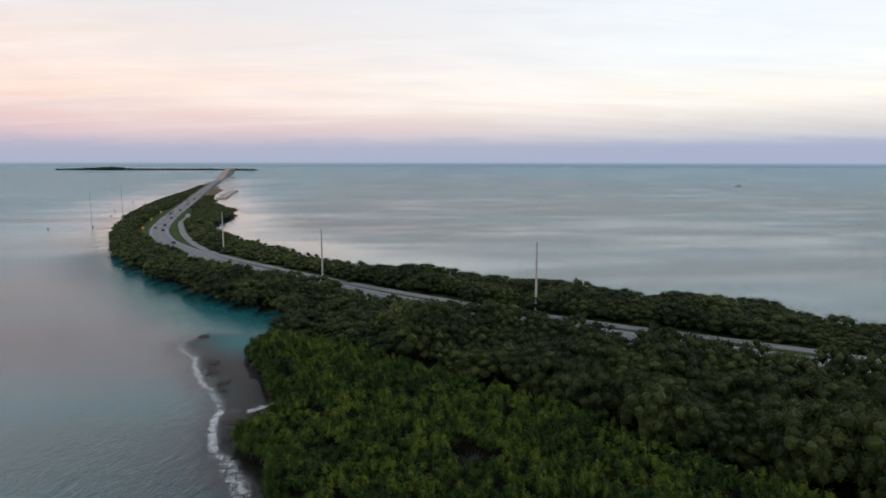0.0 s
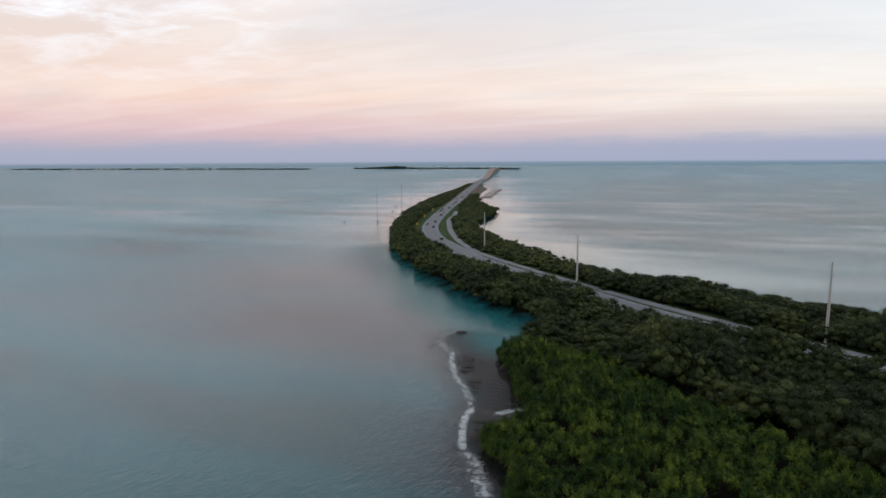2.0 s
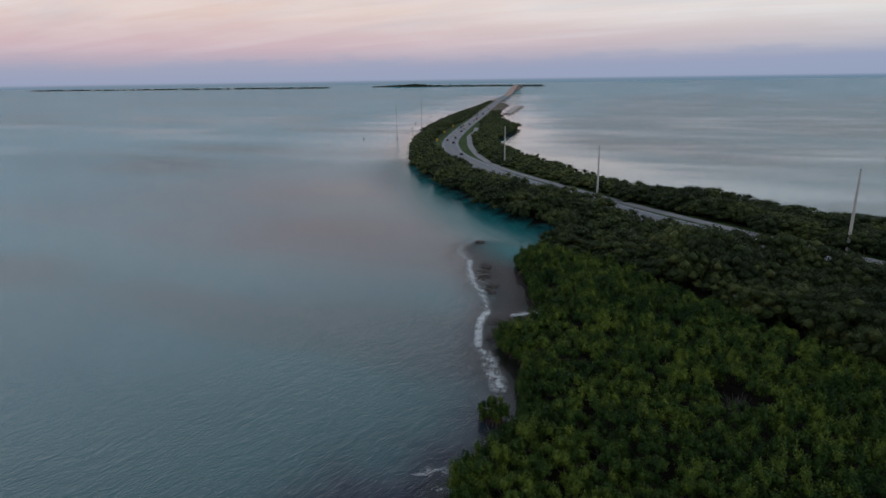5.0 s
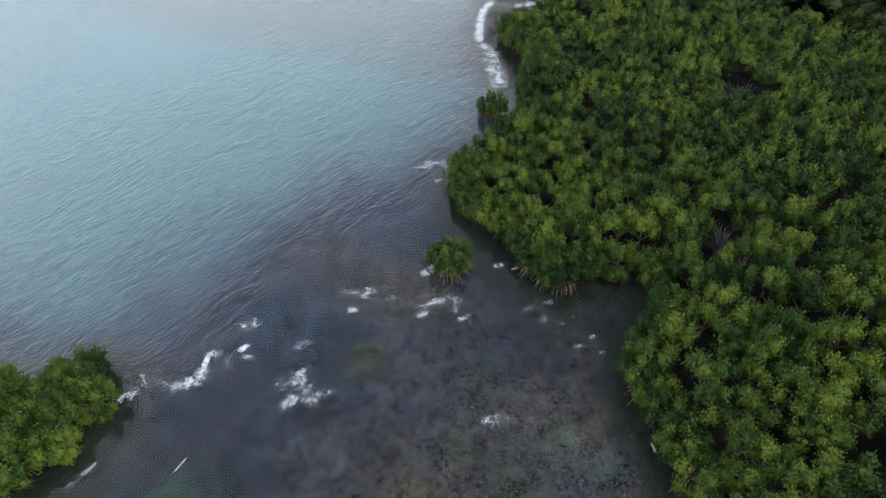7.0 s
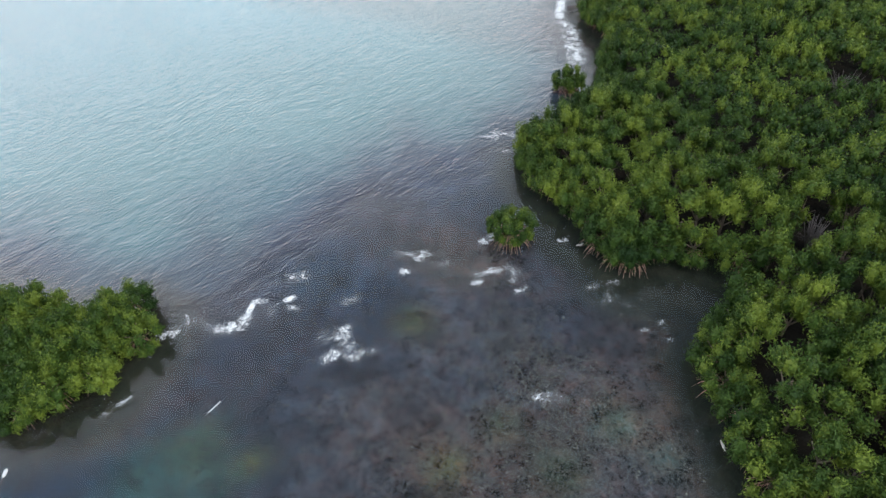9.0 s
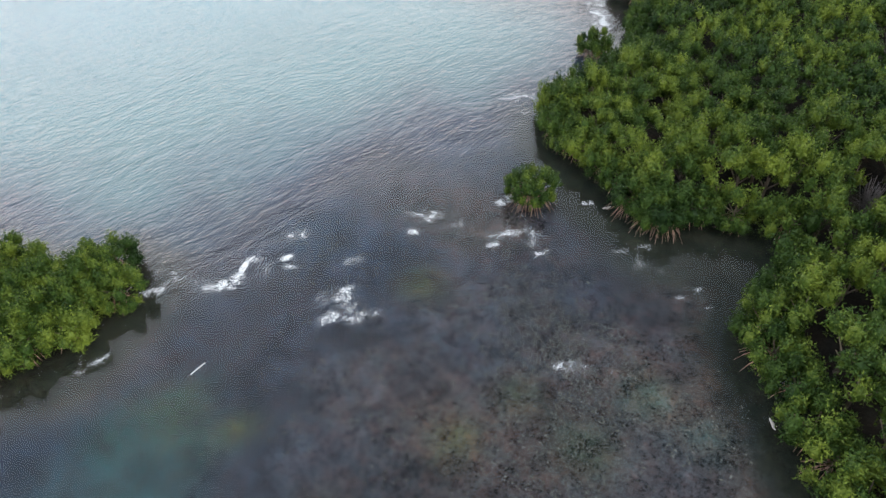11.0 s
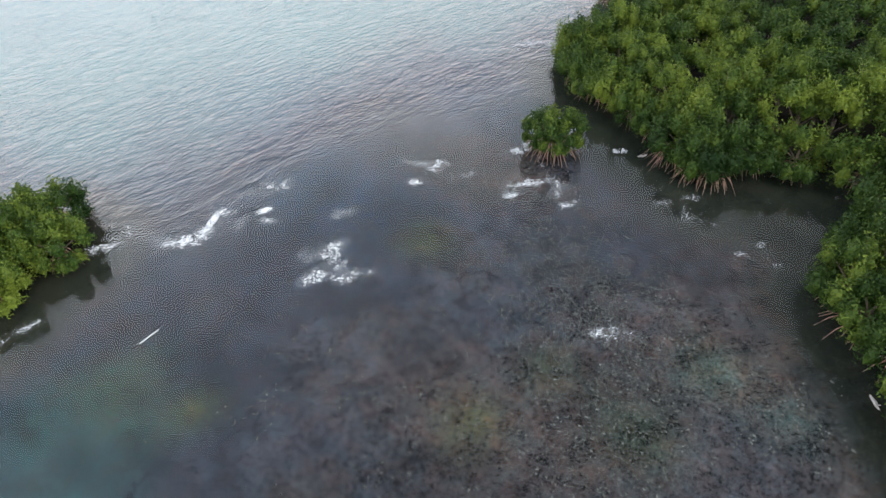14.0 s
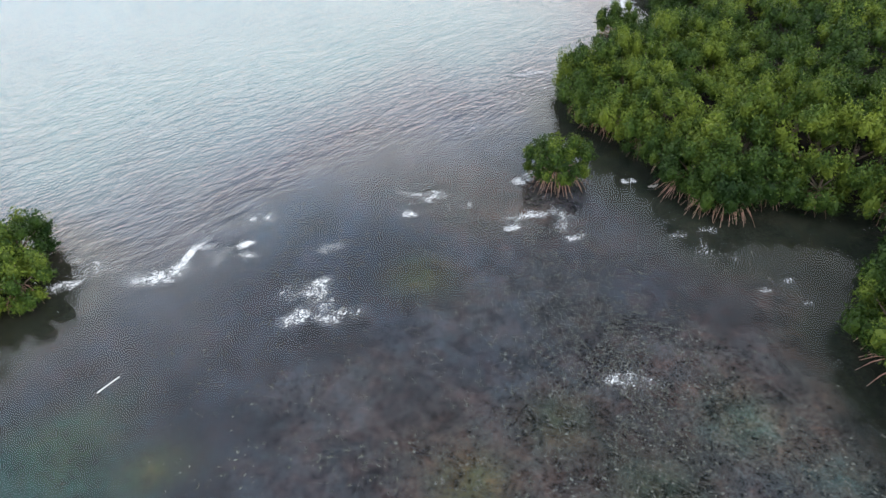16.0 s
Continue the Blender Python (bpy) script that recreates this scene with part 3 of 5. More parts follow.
def build_sea():
    """The sea's surface; calm: slicks in the lee of the causeway and in drawn-out patches."""
    gx, gy = steps(-6500, 6500, -60, 20, 2.5, 14.0), steps(-3000, 6500, 0, 130, 2.5, 14.0)
    X, Y = np.meshgrid(gx, gy, indexing="ij")
    px, py = X.ravel(), Y.ravel()

    def ease(v, a, b):
        t = np.clip((v - a) / (b - a), 0, 1)
        return t * t * (3 - 2 * t)
    ocean = px > np.interp(py, ROAD[::-1, 1][::-1], ROAD[::-1, 0][::-1])
    lee = 1 - ease(line_distance(px, py, ROAD), 30, np.where(ocean, 120, 170))
    lee = lee * np.where(ocean, ease(py, 220, 330), 0.7 * ease(py, 90, 230))
    streak = value_noise(px * 0.35, py, 0.016, 71)
    fine = value_noise(px * 0.2, py, 0.06, 72)
    calm = np.clip(1.1 * lee * (0.45 + 1.1 * streak) + np.where(ocean, 0.18, 0.22) * ease(streak, 0.48, 0.72) + np.where(ocean, 1.1, 0.6) * (fine - 0.5), 0, 1)
    calm = calm * (0.25 + 0.75 * ease(py, 40, 160)) * (1 - 0.6 * ease(np.hypot(px, py), 450, 1400))
    nx, ny = X.shape
    i = (np.arange(nx - 1)[:, None] * ny + np.arange(ny - 1)[None, :]).ravel()
    me = tri_mesh("water", np.c_[px, py, px * 0], np.concatenate([np.c_[i, i + ny, i + ny + 1], np.c_[i, i + ny + 1, i + 1]]), True)
    still = np.maximum(np.maximum(ease(signed(px, py, FLAT) + (value_noise(px, py, 0.12, 73, 3) - 0.5) * 8, 1.0, 15.0), ease(py + 0.25 * px, 15, 7) * ease(px, -46, -38)), 0.8 * ease(signed(px, py, LAND), -6, 3))
    awash = ease(signed(px, py, SHOAL), -4, 4)
    still, calm = np.maximum(still, 0.9 * awash), calm * (1 - 0.9 * awash)
    # broken and weedy water mirrors less of the sky
    bar = ease(signed(px, py, BAR) + (value_noise(px * 0.4, py, 0.03, 24, 4) - 0.5) * 110, -110, 60)
    shore = 1 - ease(line_distance(px, py, np.array(BAY_SHORE[:7], float)), 8, 40)
    sheen = (1 - 0.62 * awash) * (1 - 0.18 * bar) * (1 - 0.3 * shore) * (0.93 + 0.07 * ease(py, 60, 160))
    calm = calm * (1 - 0.6 * bar) * (1 - 0.7 * shore)
    for key, values in (("calm", calm), ("still", still), ("sheen", sheen)):
        a = me.attributes.new(key, "FLOAT", "POINT")
        a.data.foreach_set("value", values.astype(np.float32))
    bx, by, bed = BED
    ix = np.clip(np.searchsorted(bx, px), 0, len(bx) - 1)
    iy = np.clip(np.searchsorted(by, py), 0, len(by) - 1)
    # Bed colour, its painted reflections included, carried up into the water surface.
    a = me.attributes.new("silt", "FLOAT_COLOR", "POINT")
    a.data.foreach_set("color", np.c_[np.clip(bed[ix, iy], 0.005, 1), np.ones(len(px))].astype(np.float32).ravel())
    tagged(link("water", me, WATER), "calm teal sea with small ripples under a pink sky", "sea", kind="structure")


build_sea()


# ---- mangroves ----
OCT_V = np.array([(1, 0, 0), (-1, 0, 0), (0, 1, 0), (0, -1, 0), (0, 0, 1), (0, 0, -1)], float)
OCT_T = np.array([(0, 2, 4), (2, 1, 4), (1, 3, 4), (3, 0, 4), (2, 0, 5), (1, 2, 5), (3, 1, 5), (0, 3, 5)])


def ball():
    bm = bmesh.new()
    bmesh.ops.create_icosphere(bm, subdivisions=1, radius=1.0)
    v = np.array([tuple(x.co) for x in bm.verts])
    t = np.array([[x.index for x in f.verts] for f in bm.faces])
    bm.free()
    return v, t


BALL_V, BALL_T = ball()


def unit(v):
    return v / (np.linalg.norm(v, axis=-1, keepdims=True) + 1e-9)


def leaf_clumps(centres, radii, leaves, length, width, rng, tall=1.3, core_size=0.8, shade=None, core=(BALL_V, BALL_T), spiky=0.5, shag=0.5, low=-0.4):
    """Rounded clumps: a dense lumpy heart under a skin of leaves that stand out and up."""
    k = len(centres)
    squash = np.array((1, 1, tall))
    z = rng.uniform(low, 1.0, (k, leaves))
    ang = rng.uniform(0, 6.283, (k, leaves))
    rr = np.sqrt(1 - z * z)
    d = np.stack([rr * np.cos(ang), rr * np.sin(ang), z], 2)
    lobe = 1 + 0.20 * np.sin(ang * 3 + rng.uniform(0, 6, (k, 1)) + z * 4) + 0.14 * np.sin(ang * 5 + rng.uniform(0, 6, (k, 1)) - z * 6)
    pos = centres[:, None, :] + d * radii[:, None, None] * squash * (lobe * (0.97 - 0.5 * shag + shag * rng.uniform(0, 1, (k, leaves)) ** 1.3))[..., None]
    nrm = unit(d + 0.45 * rng.normal(size=d.shape))
    a = unit(np.cross(nrm, rng.normal(size=d.shape)) + spiky * d + np.array((0, 0, 0.4 * spiky)))
    b = unit(np.cross(nrm, a))
    s = rng.uniform(0.75, 1.25, (k, leaves, 1))
    blade = np.stack([pos - a * length * 0.45 * s + b * width * 0.5 * s, pos + a * length * 0.55 * s, pos - a * length * 0.3 * s - b * width * 0.5 * s], 2)
    v = blade.reshape(-1, 3)
    t = np.arange(len(v)).reshape(-1, 3)
    ball_v, ball_t = core
    m = len(ball_v)
    hearts = centres[:, None, :] + ball_v[None] * radii[:, None, None] * squash * core_size * rng.uniform(0.72, 1.1, (k, m, 1))
    ct = (np.arange(k)[:, None, None] * m + ball_t[None]).reshape(-1, 3) + len(v)
    tone = np.concatenate([np.repeat(shade, leaves * 3), np.repeat(shade, m)])
    return np.concatenate([v, hearts.reshape(-1, 3)]), np.concatenate([t, ct]), tone


def crown(rng, radius, top, low, clumps, clump_r, leaves, length, width, reach=0.3, tall=1.3, fresh=0.0, core=(BALL_V, BALL_T), core_size=0.75, spiky=0.5, uneven=0.8, heart=0.5, shag=0.5):
    """A domed crown of rounded clumps; reach: how far down the sides they go (-1 to 1)."""
    i = np.arange(clumps) + 0.5
    zz = 1 - (1 - reach) * i / clumps
    ang = i * 2.39996 + rng.uniform(0, 6)
    rr = np.sqrt(np.clip(1 - zz * zz, 0, 1))
    d = unit(np.stack([rr * np.cos(ang), rr * np.sin(ang), zz], 1) + rng.normal(size=(clumps, 3)) * 0.10)
    size = clump_r * rng.uniform(0.78, 1.25, clumps)
    mid = low + (top - low) * 0.35
    out = np.maximum(radius - 0.6 * size, 0.2)
    rise = np.where(d[:, 2] > 0, top - mid - size * tall * 0.9, mid - low - size * 0.5)
    c = np.stack([d[:, 0] * out, d[:, 1] * out, mid + d[:, 2] * rise + rng.uniform(-uneven, 0.45 * uneven, clumps)], 1)
    c[:, 2] = np.maximum(c[:, 2], low + 0.45 * size * tall)
    shade = rng.rand(clumps) * 0.55 + 0.2 + fresh
    v, t, tone = leaf_clumps(c, size, leaves, length, width, rng, tall, core_size, shade, core, spiky, shag)
    if not heart:
        return v, t, tone
    # Inner mass with a darker leaf tone: the crown's shaded inside put into colour.
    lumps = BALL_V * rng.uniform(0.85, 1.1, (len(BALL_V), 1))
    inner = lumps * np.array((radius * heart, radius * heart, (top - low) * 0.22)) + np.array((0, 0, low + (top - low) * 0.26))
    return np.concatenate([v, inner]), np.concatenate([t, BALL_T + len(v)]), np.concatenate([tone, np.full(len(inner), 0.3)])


def trunk_mesh(rng, height, radius, limbs):
    bm = bmesh.new()
    lean = Vector((rng.uniform(-0.3, 0.3), rng.uniform(-0.3, 0.3), 0))
    tube(bm, [(0, 0, -0.5), Vector((0, 0, height * 0.3)) + lean * 0.4, Vector((0, 0, height * 0.62)) + lean], [0.16, 0.13, 0.08])
    for k in range(limbs):
        a = k * 6.283 / limbs + rng.uniform(-0.4, 0.4)
        d = Vector((math.cos(a), math.sin(a), 0))
        base = Vector((0, 0, height * 0.34)) + lean * 0.5
        tube(bm, [base, base + d * radius * 0.4 + Vector((0, 0, height * 0.2)), base + d * radius * 0.72 + Vector((0, 0, height * 0.36))], [0.08, 0.055, 0.03], 5)
    me = bpy.data.meshes.new("trunk")
    bm.to_mesh(me)
    bm.free()
    return me


def add_roots(ob, rng, radius, count, spring=0.95):
    """Arching stilt roots that come down all round into the water."""
    for k in range(count):
        bm = bmesh.new()
        a = k * 6.283 / count + rng.uniform(-0.25, 0.25)
        d = Vector((math.cos(a), math.sin(a), 0))
        side = Vector((-d.y, d.x, 0)) * rng.uniform(-0.3, 0.3)
        r = radius * rng.uniform(0.45, 1.0)
        h = spring * rng.uniform(0.7, 1.2)
        fork = d * r * 0.5 + Vector((0, 0, h * 0.85))
        tube(bm, [d * r * 0.15 + Vector((0, 0, h)), fork, d * r * 0.85 + side + Vector((0, 0, h * 0.42)), d * r * 1.12 + side * 1.6 + Vector((0, 0, -0.4))], [0.036, 0.034, 0.03, 0.024], 4)
        tube(bm, [fork, d * r * 0.75 - side + Vector((0, 0, h * 0.45)), d * r * 0.98 - side * 2.2 + Vector((0, 0, -0.4))], [0.03, 0.026, 0.022], 4)
        part("prop_root", bm, ROOT, ob)


def mangrove(rng, label, radius, top, low, clumps, clump_r, leaves, reach, roots, root_radius=None, group="mangroves along the shore", fresh=0.0, heart=0.0):
    """One mangrove with trunk, crown and, on the shore, stilt roots."""
    ob = thing("mangrove_tree", Matrix.Identity(4), label, "tree", group)
    link("trunk", trunk_mesh(rng, top * 0.75, radius * 0.8, 4), BARK, ob)
    v, t, tone = crown(rng, radius, top, low, clumps, clump_r, leaves, 0.24, 0.12, reach, 1.65, fresh, core_size=0.7, spiky=0.6, uneven=1.4, heart=heart)
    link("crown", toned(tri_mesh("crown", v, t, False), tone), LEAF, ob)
    if roots:
        add_roots(ob, rng, root_radius or radius * 0.95, roots)
    return ob


def scatter(bounds, spacing, seed):
    """Points on a shaken triangular lattice."""
    rng = np.random.RandomState(seed)
    x0, y0, x1, y1 = bounds
    rows = np.arange(y0, y1, spacing * 0.866)
    pts = [(x + (spacing / 2 if j % 2 else 0), y) for j, y in enumerate(rows) for x in np.arange(x0, x1, spacing)]
    p = np.array(pts)
    return p + rng.uniform(-0.28, 0.28, p.shape) * spacing


GAPS = ((7.8, 90.0, 2.2), (7.6, 56.5, 1.3))
rng = np.random.RandomState(7)
SHORE_TREE = [mangrove(rng, "leafy red mangrove standing on stilt roots at the water's edge", 2.4, 4.3, 0.35, 16, 0.66, 240, -0.6, n, w, fresh=-0.07) for n, w in ((8, 1.3), (12, 1.7), (18, 2.15), (34, 2.5))]
INNER_TREE = [mangrove(rng, "leafy red mangrove in a closed bright green canopy", 1.85, 5.2, 1.6, 7, 0.60, 240, 0.36, 0, fresh=0.11) for _ in range(5)]
ISLET_TREE = [mangrove(rng, "bright green mangrove of a low islet in the shallows", 2.4, 4.2, 0.35, 24, 0.58, 220, -0.7, 9, 1.5, "mangroves on the islet", fresh=0.16) for _ in range(2)]

# simpler kinds for the joined canopy further off
PLAIN = (OCT_V, OCT_T)
MID_KINDS = [crown(rng, 1.85, 5.2, 1.6, 6, 0.62, 100, 0.31, 0.16, 0.36, 1.65, 0.14, PLAIN, 0.74, 0.6, 1.2, 0.0) for _ in range(6)]
TALL_KINDS = [crown(rng, 4.6, 8.3, 1.0, 20, 1.25, 150, 0.32, 0.19, -0.1, 0.85, 0.0, (BALL_V, BALL_T), 0.82, 0.25, shag=0.3) for _ in range(4)]
LESS_KINDS = [crown(rng, 4.6, 8.3, 1.0, 14, 1.45, 52, 0.44, 0.26, -0.1, 0.85, 0.0, PLAIN, 0.84, 0.2, shag=0.28) for _ in range(4)]
FAR_KINDS = [crown(rng, 4.2, 7.0, 0.4, 10, 1.55, 30, 0.60, 0.40, -0.4, 0.85, 0.0, PLAIN, 0.95, 0.15, shag=0.25) for _ in range(4)]


def woods_edge(x):
    """The line (y at x) where the low mangroves end and the taller coastal woods begin."""
    return np.interp(x, [-60, -37, -14, 2.6, 20, 29, 41, 53, 75], [178, 164, 149, 135, 119, 109, 90, 79, 55])


def joined_canopy(name, places, kinds, mat, label, seed):
    """Many trees joined into one mesh: places are rows of x, y, ground, scale, height scale."""
    r = np.random.RandomState(seed)
    vs, ts, tones, at = [], [], [], 0
    for x, y, g, s, h in places:
        v, t, tone = kinds[r.randint(len(kinds))]
        tones.append(np.clip(tone + r.uniform(-0.32, 0.32), 0, 1))
        a = r.uniform(0, 6.283)
        c, q = math.cos(a), math.sin(a)
        w = np.stack([(v[:, 0] * c - v[:, 1] * q) * s + x, (v[:, 0] * q + v[:, 1] * c) * s + y, v[:, 2] * h + g], 1)
        vs.append(w)
        ts.append(t + at)
        at += len(v)
    if vs:
        me = toned(tri_mesh(name, np.concatenate(vs), np.concatenate(ts), True), np.concatenate(tones))
        tagged(link(name, me, mat), label, "trees", kind="stuff")


def place_near_trees():
    """A row of mangroves along the water, and the canopy behind it."""
    r = np.random.RandomState(3)
    used, rest, rows = set(), [], []
    edge = smooth_line([p + (0,) for p in NEAR_SHORE], 0.5)
    d = np.gradient(edge[:, :2], axis=0)
    d /= np.linalg.norm(d, axis=1)[:, None] + 1e-9
    run = np.r_[0, np.cumsum(np.linalg.norm(np.diff(edge[:, :2], axis=0), axis=1))]
    for dist in np.arange(1.0, run[-1], 2.9):
        i = int(np.searchsorted(run, dist))
        i = min(i, len(edge) - 1)
        inward = np.array((d[i][1], -d[i][0])) * r.uniform(1.7, 2.5)
        rows.append((*(edge[i][:2] + inward), r.uniform(0.88, 1.1), 0.82 + 0.3 * r.rand(), SHORE_TREE[3 if -13 < edge[i][0] < -4 and edge[i][1] < 50 else r.randint(3)]))
    p = scatter((-50, 18, 75, 178), 3.25, 5)
    s = signed(p[:, 0], p[:, 1], LAND)
    hill = value_noise(p[:, 0], p[:, 1], 0.06, 31, 3)
    for (x, y), away, hn in zip(p, s, hill):
        if away < 3.2 or any(math.hypot(x - gx, y - gy) < gr + 1.7 for gx, gy, gr in GAPS) or y > woods_edge(x):
            continue
        tall = 0.64 + 0.60 * hn + 0.26 * r.rand()
        tall = min(tall, 0.80 + 0.07 * away)
        tall *= 0.82 + 0.18 * min(1.0, max(0.0, woods_edge(x) - y) / 9.0)
        if y < 60 + max(0, 20 - x) * 0.55 and x < 36:
            rows.append((x, y, r.uniform(0.92, 1.15), tall, INNER_TREE[r.randint(5)]))
        else:
            rest.append((x, y, 0.2, r.uniform(0.92, 1.15), tall))
    for x, y, wide, high, src in rows:
        m = Matrix.Translation((x, y, 0.0)) @ Matrix.Rotation(r.uniform(0, 6.28), 4, "Z") @ Matrix.Diagonal((wide, wide, high, 1))
        c = src if src.name not in used else copy_thing(src, Matrix.Identity(4))
        used.add(src.name)
        c.matrix_basis = m
    return rest


MID_PLACES = place_near_trees()
joined_canopy("mangrove_canopy", MID_PLACES, MID_KINDS, LEAF, "dense closed canopy of small-leaved green mangroves", 4)


def place_island_trees():
    r, used = np.random.RandomState(13), set()
    p = scatter((-68, 2, -38, 22), 2.9, 8)
    d = signed(p[:, 0], p[:, 1], ISLAND)
    hn = value_noise(p[:, 0], p[:, 1], 0.09, 33)
    for (x, y), s, h in zip(p, d, hn):
        if s < 0.9:
            continue
        k = 0.72 if s < 3 else 0.86
        src = ISLET_TREE[r.randint(2)]
        c = src if src.name not in used else copy_thing(src, Matrix.Identity(4))
        used.add(src.name)
        c.matrix_basis = Matrix.Translation((x, y, 0)) @ Matrix.Rotation(r.uniform(0, 6.28), 4, "Z") @ Matrix.Diagonal((0.9, 0.9, k + 0.2 * h, 1))


place_island_trees()


def shrub(x, y, radius, top, seed, label):
    r = np.random.RandomState(seed)
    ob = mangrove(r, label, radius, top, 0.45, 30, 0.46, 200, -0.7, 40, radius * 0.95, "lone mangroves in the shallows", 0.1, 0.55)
    ob.name = "mangrove_shrub"
    ob.matrix_basis = Matrix.Translation((x, y, 0))
    ob["category"] = "shrub"


shrub(-19.2, 45.4, 2.45, 3.2, 51, "small round mangrove shrub on stilt roots alone in shallow water")
shrub(-25.6, 78.0, 2.3, 3.2, 52, "low mangrove shrub standing in water off the shore")


def dead_bush(x, y, size, seed):
    r = np.random.RandomState(seed)
    ob = thing("dead_bush", Matrix.Translation((x, y, 0.3)), "bare grey dead mangrove branches in a canopy gap", "bush", "dead bushes in the canopy")
    bm = bmesh.new()
    for k in range(34):
        a, out = r.uniform(0, 6.28), r.uniform(0.2, 1.0) * size
        d = Vector((math.cos(a), math.sin(a), 0))
        h = r.uniform(2.4, 4.2)
        mid = d * out * 0.5 + Vector((0, 0, h * 0.5))
        end = d * out + Vector((0, 0, h))
        tube(bm, [d * 0.1, mid, end], [0.06, 0.04, 0.02], 4)
        for _ in range(3):
            e = Vector(r.normal(size=3)) * 0.5 + Vector((0, 0, 0.35))
            tube(bm, [mid, mid + e * 0.6, mid + e * 1.4], [0.03, 0.02, 0.012], 3)
    part("branches", bm, DEADWOOD, ob)


for gx, gy, gr in GAPS:
    dead_bush(gx, gy, gr, int(gx * 10 + gy))


def coastal_tree(kind, seed):
    """One taller tree of the coastal woods, with limbed trunk and domed crown."""
    r = np.random.RandomState(seed)
    ob = thing("coastal_tree", Matrix.Identity(4), "tall dark olive-green coastal tree with a rounded crown", "tree", "coastal trees behind the mangroves")
    link("trunk", trunk_mesh(r, 6.6, 3.4, 5), BARK, ob)
    v, t, tone = kind
    link("crown", toned(tri_mesh("crown", v, t, False), tone), LEAF_FAR, ob)
    return ob


TALL_TREE = [coastal_tree(kind, 60 + k) for k, kind in enumerate(TALL_KINDS)]


def place_far_trees():
    """The taller coastal woods behind the mangroves and on both sides of the road."""
    r = np.random.RandomState(17)
    mid, back, bay, sea = [], [], [], []
    for spacing, seed, ocean_only in ((6.2, 9, False), (5.6, 19, True)):
        p = scatter((-150, 60, 200, 260), spacing, seed)
        s = signed(p[:, 0], p[:, 1], LAND)
        road, side = line_distance(p[:, 0], p[:, 1], ROAD), line_distance(p[:, 0], p[:, 1], SIDE)
        hn = value_noise(p[:, 0], p[:, 1], 0.035, 41)
        for (x, y), d, a, b, h in zip(p, s, road, side, hn):
            near = y <= woods_edge(x) + 4
            if d < (0.8 if x > -20 else 1.6) or near and x < 75 or min(a - (8.0 if x > 18 else 9.5), b - 5.2) < 0 or y > 258 or ocean_only and b > a:
                continue
            size = 0.72 + 0.75 * r.rand() ** 1.6
            valley = (0.42 + 0.92 * h) * (0.66 + 0.40 * size)
            edge = 0.80 if b < a else ((0.8 if 46 < x < 54 or 82 < x < 92 else 1.15) if x > 18 else (0.92 if a < 17 else 1.0))
            (mid if math.hypot(x, y - 20) < 120 else back).append((x, y, 0.2, size, valley * r.uniform(0.85, 1.15) * edge))
    p = scatter((-450, 250, 30, 1330), 6.0, 10)
    s = signed(p[:, 0], p[:, 1], LAND)
    road, side = line_distance(p[:, 0], p[:, 1], ROAD), line_distance(p[:, 0], p[:, 1], SIDE)
    hn = value_noise(p[:, 0], p[:, 1], 0.03, 43)
    for (x, y), d, a, b, h in zip(p, s, road, side, hn):
        if d < (2.2 if b < a else (2.4 if y < 350 else 4.0)) or min(a - (10.5 if y < 385 and a < b else 12.5), b - 5.4) < 0 or y > 1230 or y < 258:
            continue
        ocean = b < a if y < 560 else x > -0.3 * y - 22
        if ocean and y > 690 and (r.rand() < 0.6 or y > 860):
            continue
        if not ocean and 415 < y < 640 and a < 17.5:
            continue
        row = (x, y, 0.4, r.uniform(0.85, 1.25), (0.6 + 0.5 * h) * r.uniform(0.85, 1.1) * (0.72 if y > 600 else (1.12 if y < 400 and a < b else 0.9)))
        (sea if ocean else bay).append(row)
    used = set()
    for x, y, g, size, high in mid:
        src = TALL_TREE[r.randint(len(TALL_TREE))]
        c = src if src.name not in used else copy_thing(src, Matrix.Identity(4))
        used.add(src.name)
        c.matrix_basis = Matrix.Translation((x, y, g)) @ Matrix.Rotation(r.uniform(0, 6.28), 4, "Z") @ Matrix.Diagonal((size, size, high, 1))
    joined_canopy("roadside_woods", back, LESS_KINDS, LEAF_FAR, "rounded dark green trees in a belt beside the road", 8)
    joined_canopy("bay_side_trees", bay, FAR_KINDS, LEAF_FAR, "dark green trees between the road and the bay", 6)
    joined_canopy("ocean_side_trees", sea, FAR_KINDS, LEAF_FAR, "dark green tree belt between the road and the open sea", 7)


place_far_trees()

# ---- road, path and bridge ----
tagged(link("road", ribbon(ROAD, 6.3, 6.3, 1.5, 0.5), ASPHALT), "grey asphalt two-lane causeway highway with wide shoulders", "road", kind="structure")
tagged(link("path", ribbon(SIDE, 2.0, 2.0, 1.46, 0.4), PATHWAY), "pale asphalt side path beside the highway", "path", kind="structure")
for name, a, b, mat, lab in (("edge_line", 4.9, -4.7, LINE_WHITE, "white painted road edge line"), ("edge_line", -4.7, 4.9, LINE_WHITE, "white painted road edge line"),
                             ("centre_line", 0.22, -0.1, LINE_YELLOW, "yellow painted centre line"), ("centre_line", -0.1, 0.22, LINE_YELLOW, "yellow painted centre line")):
    tagged(link(name, ribbon(ROAD, a, b, 1.506, 0.004), mat), lab, "road marking", kind="structure")


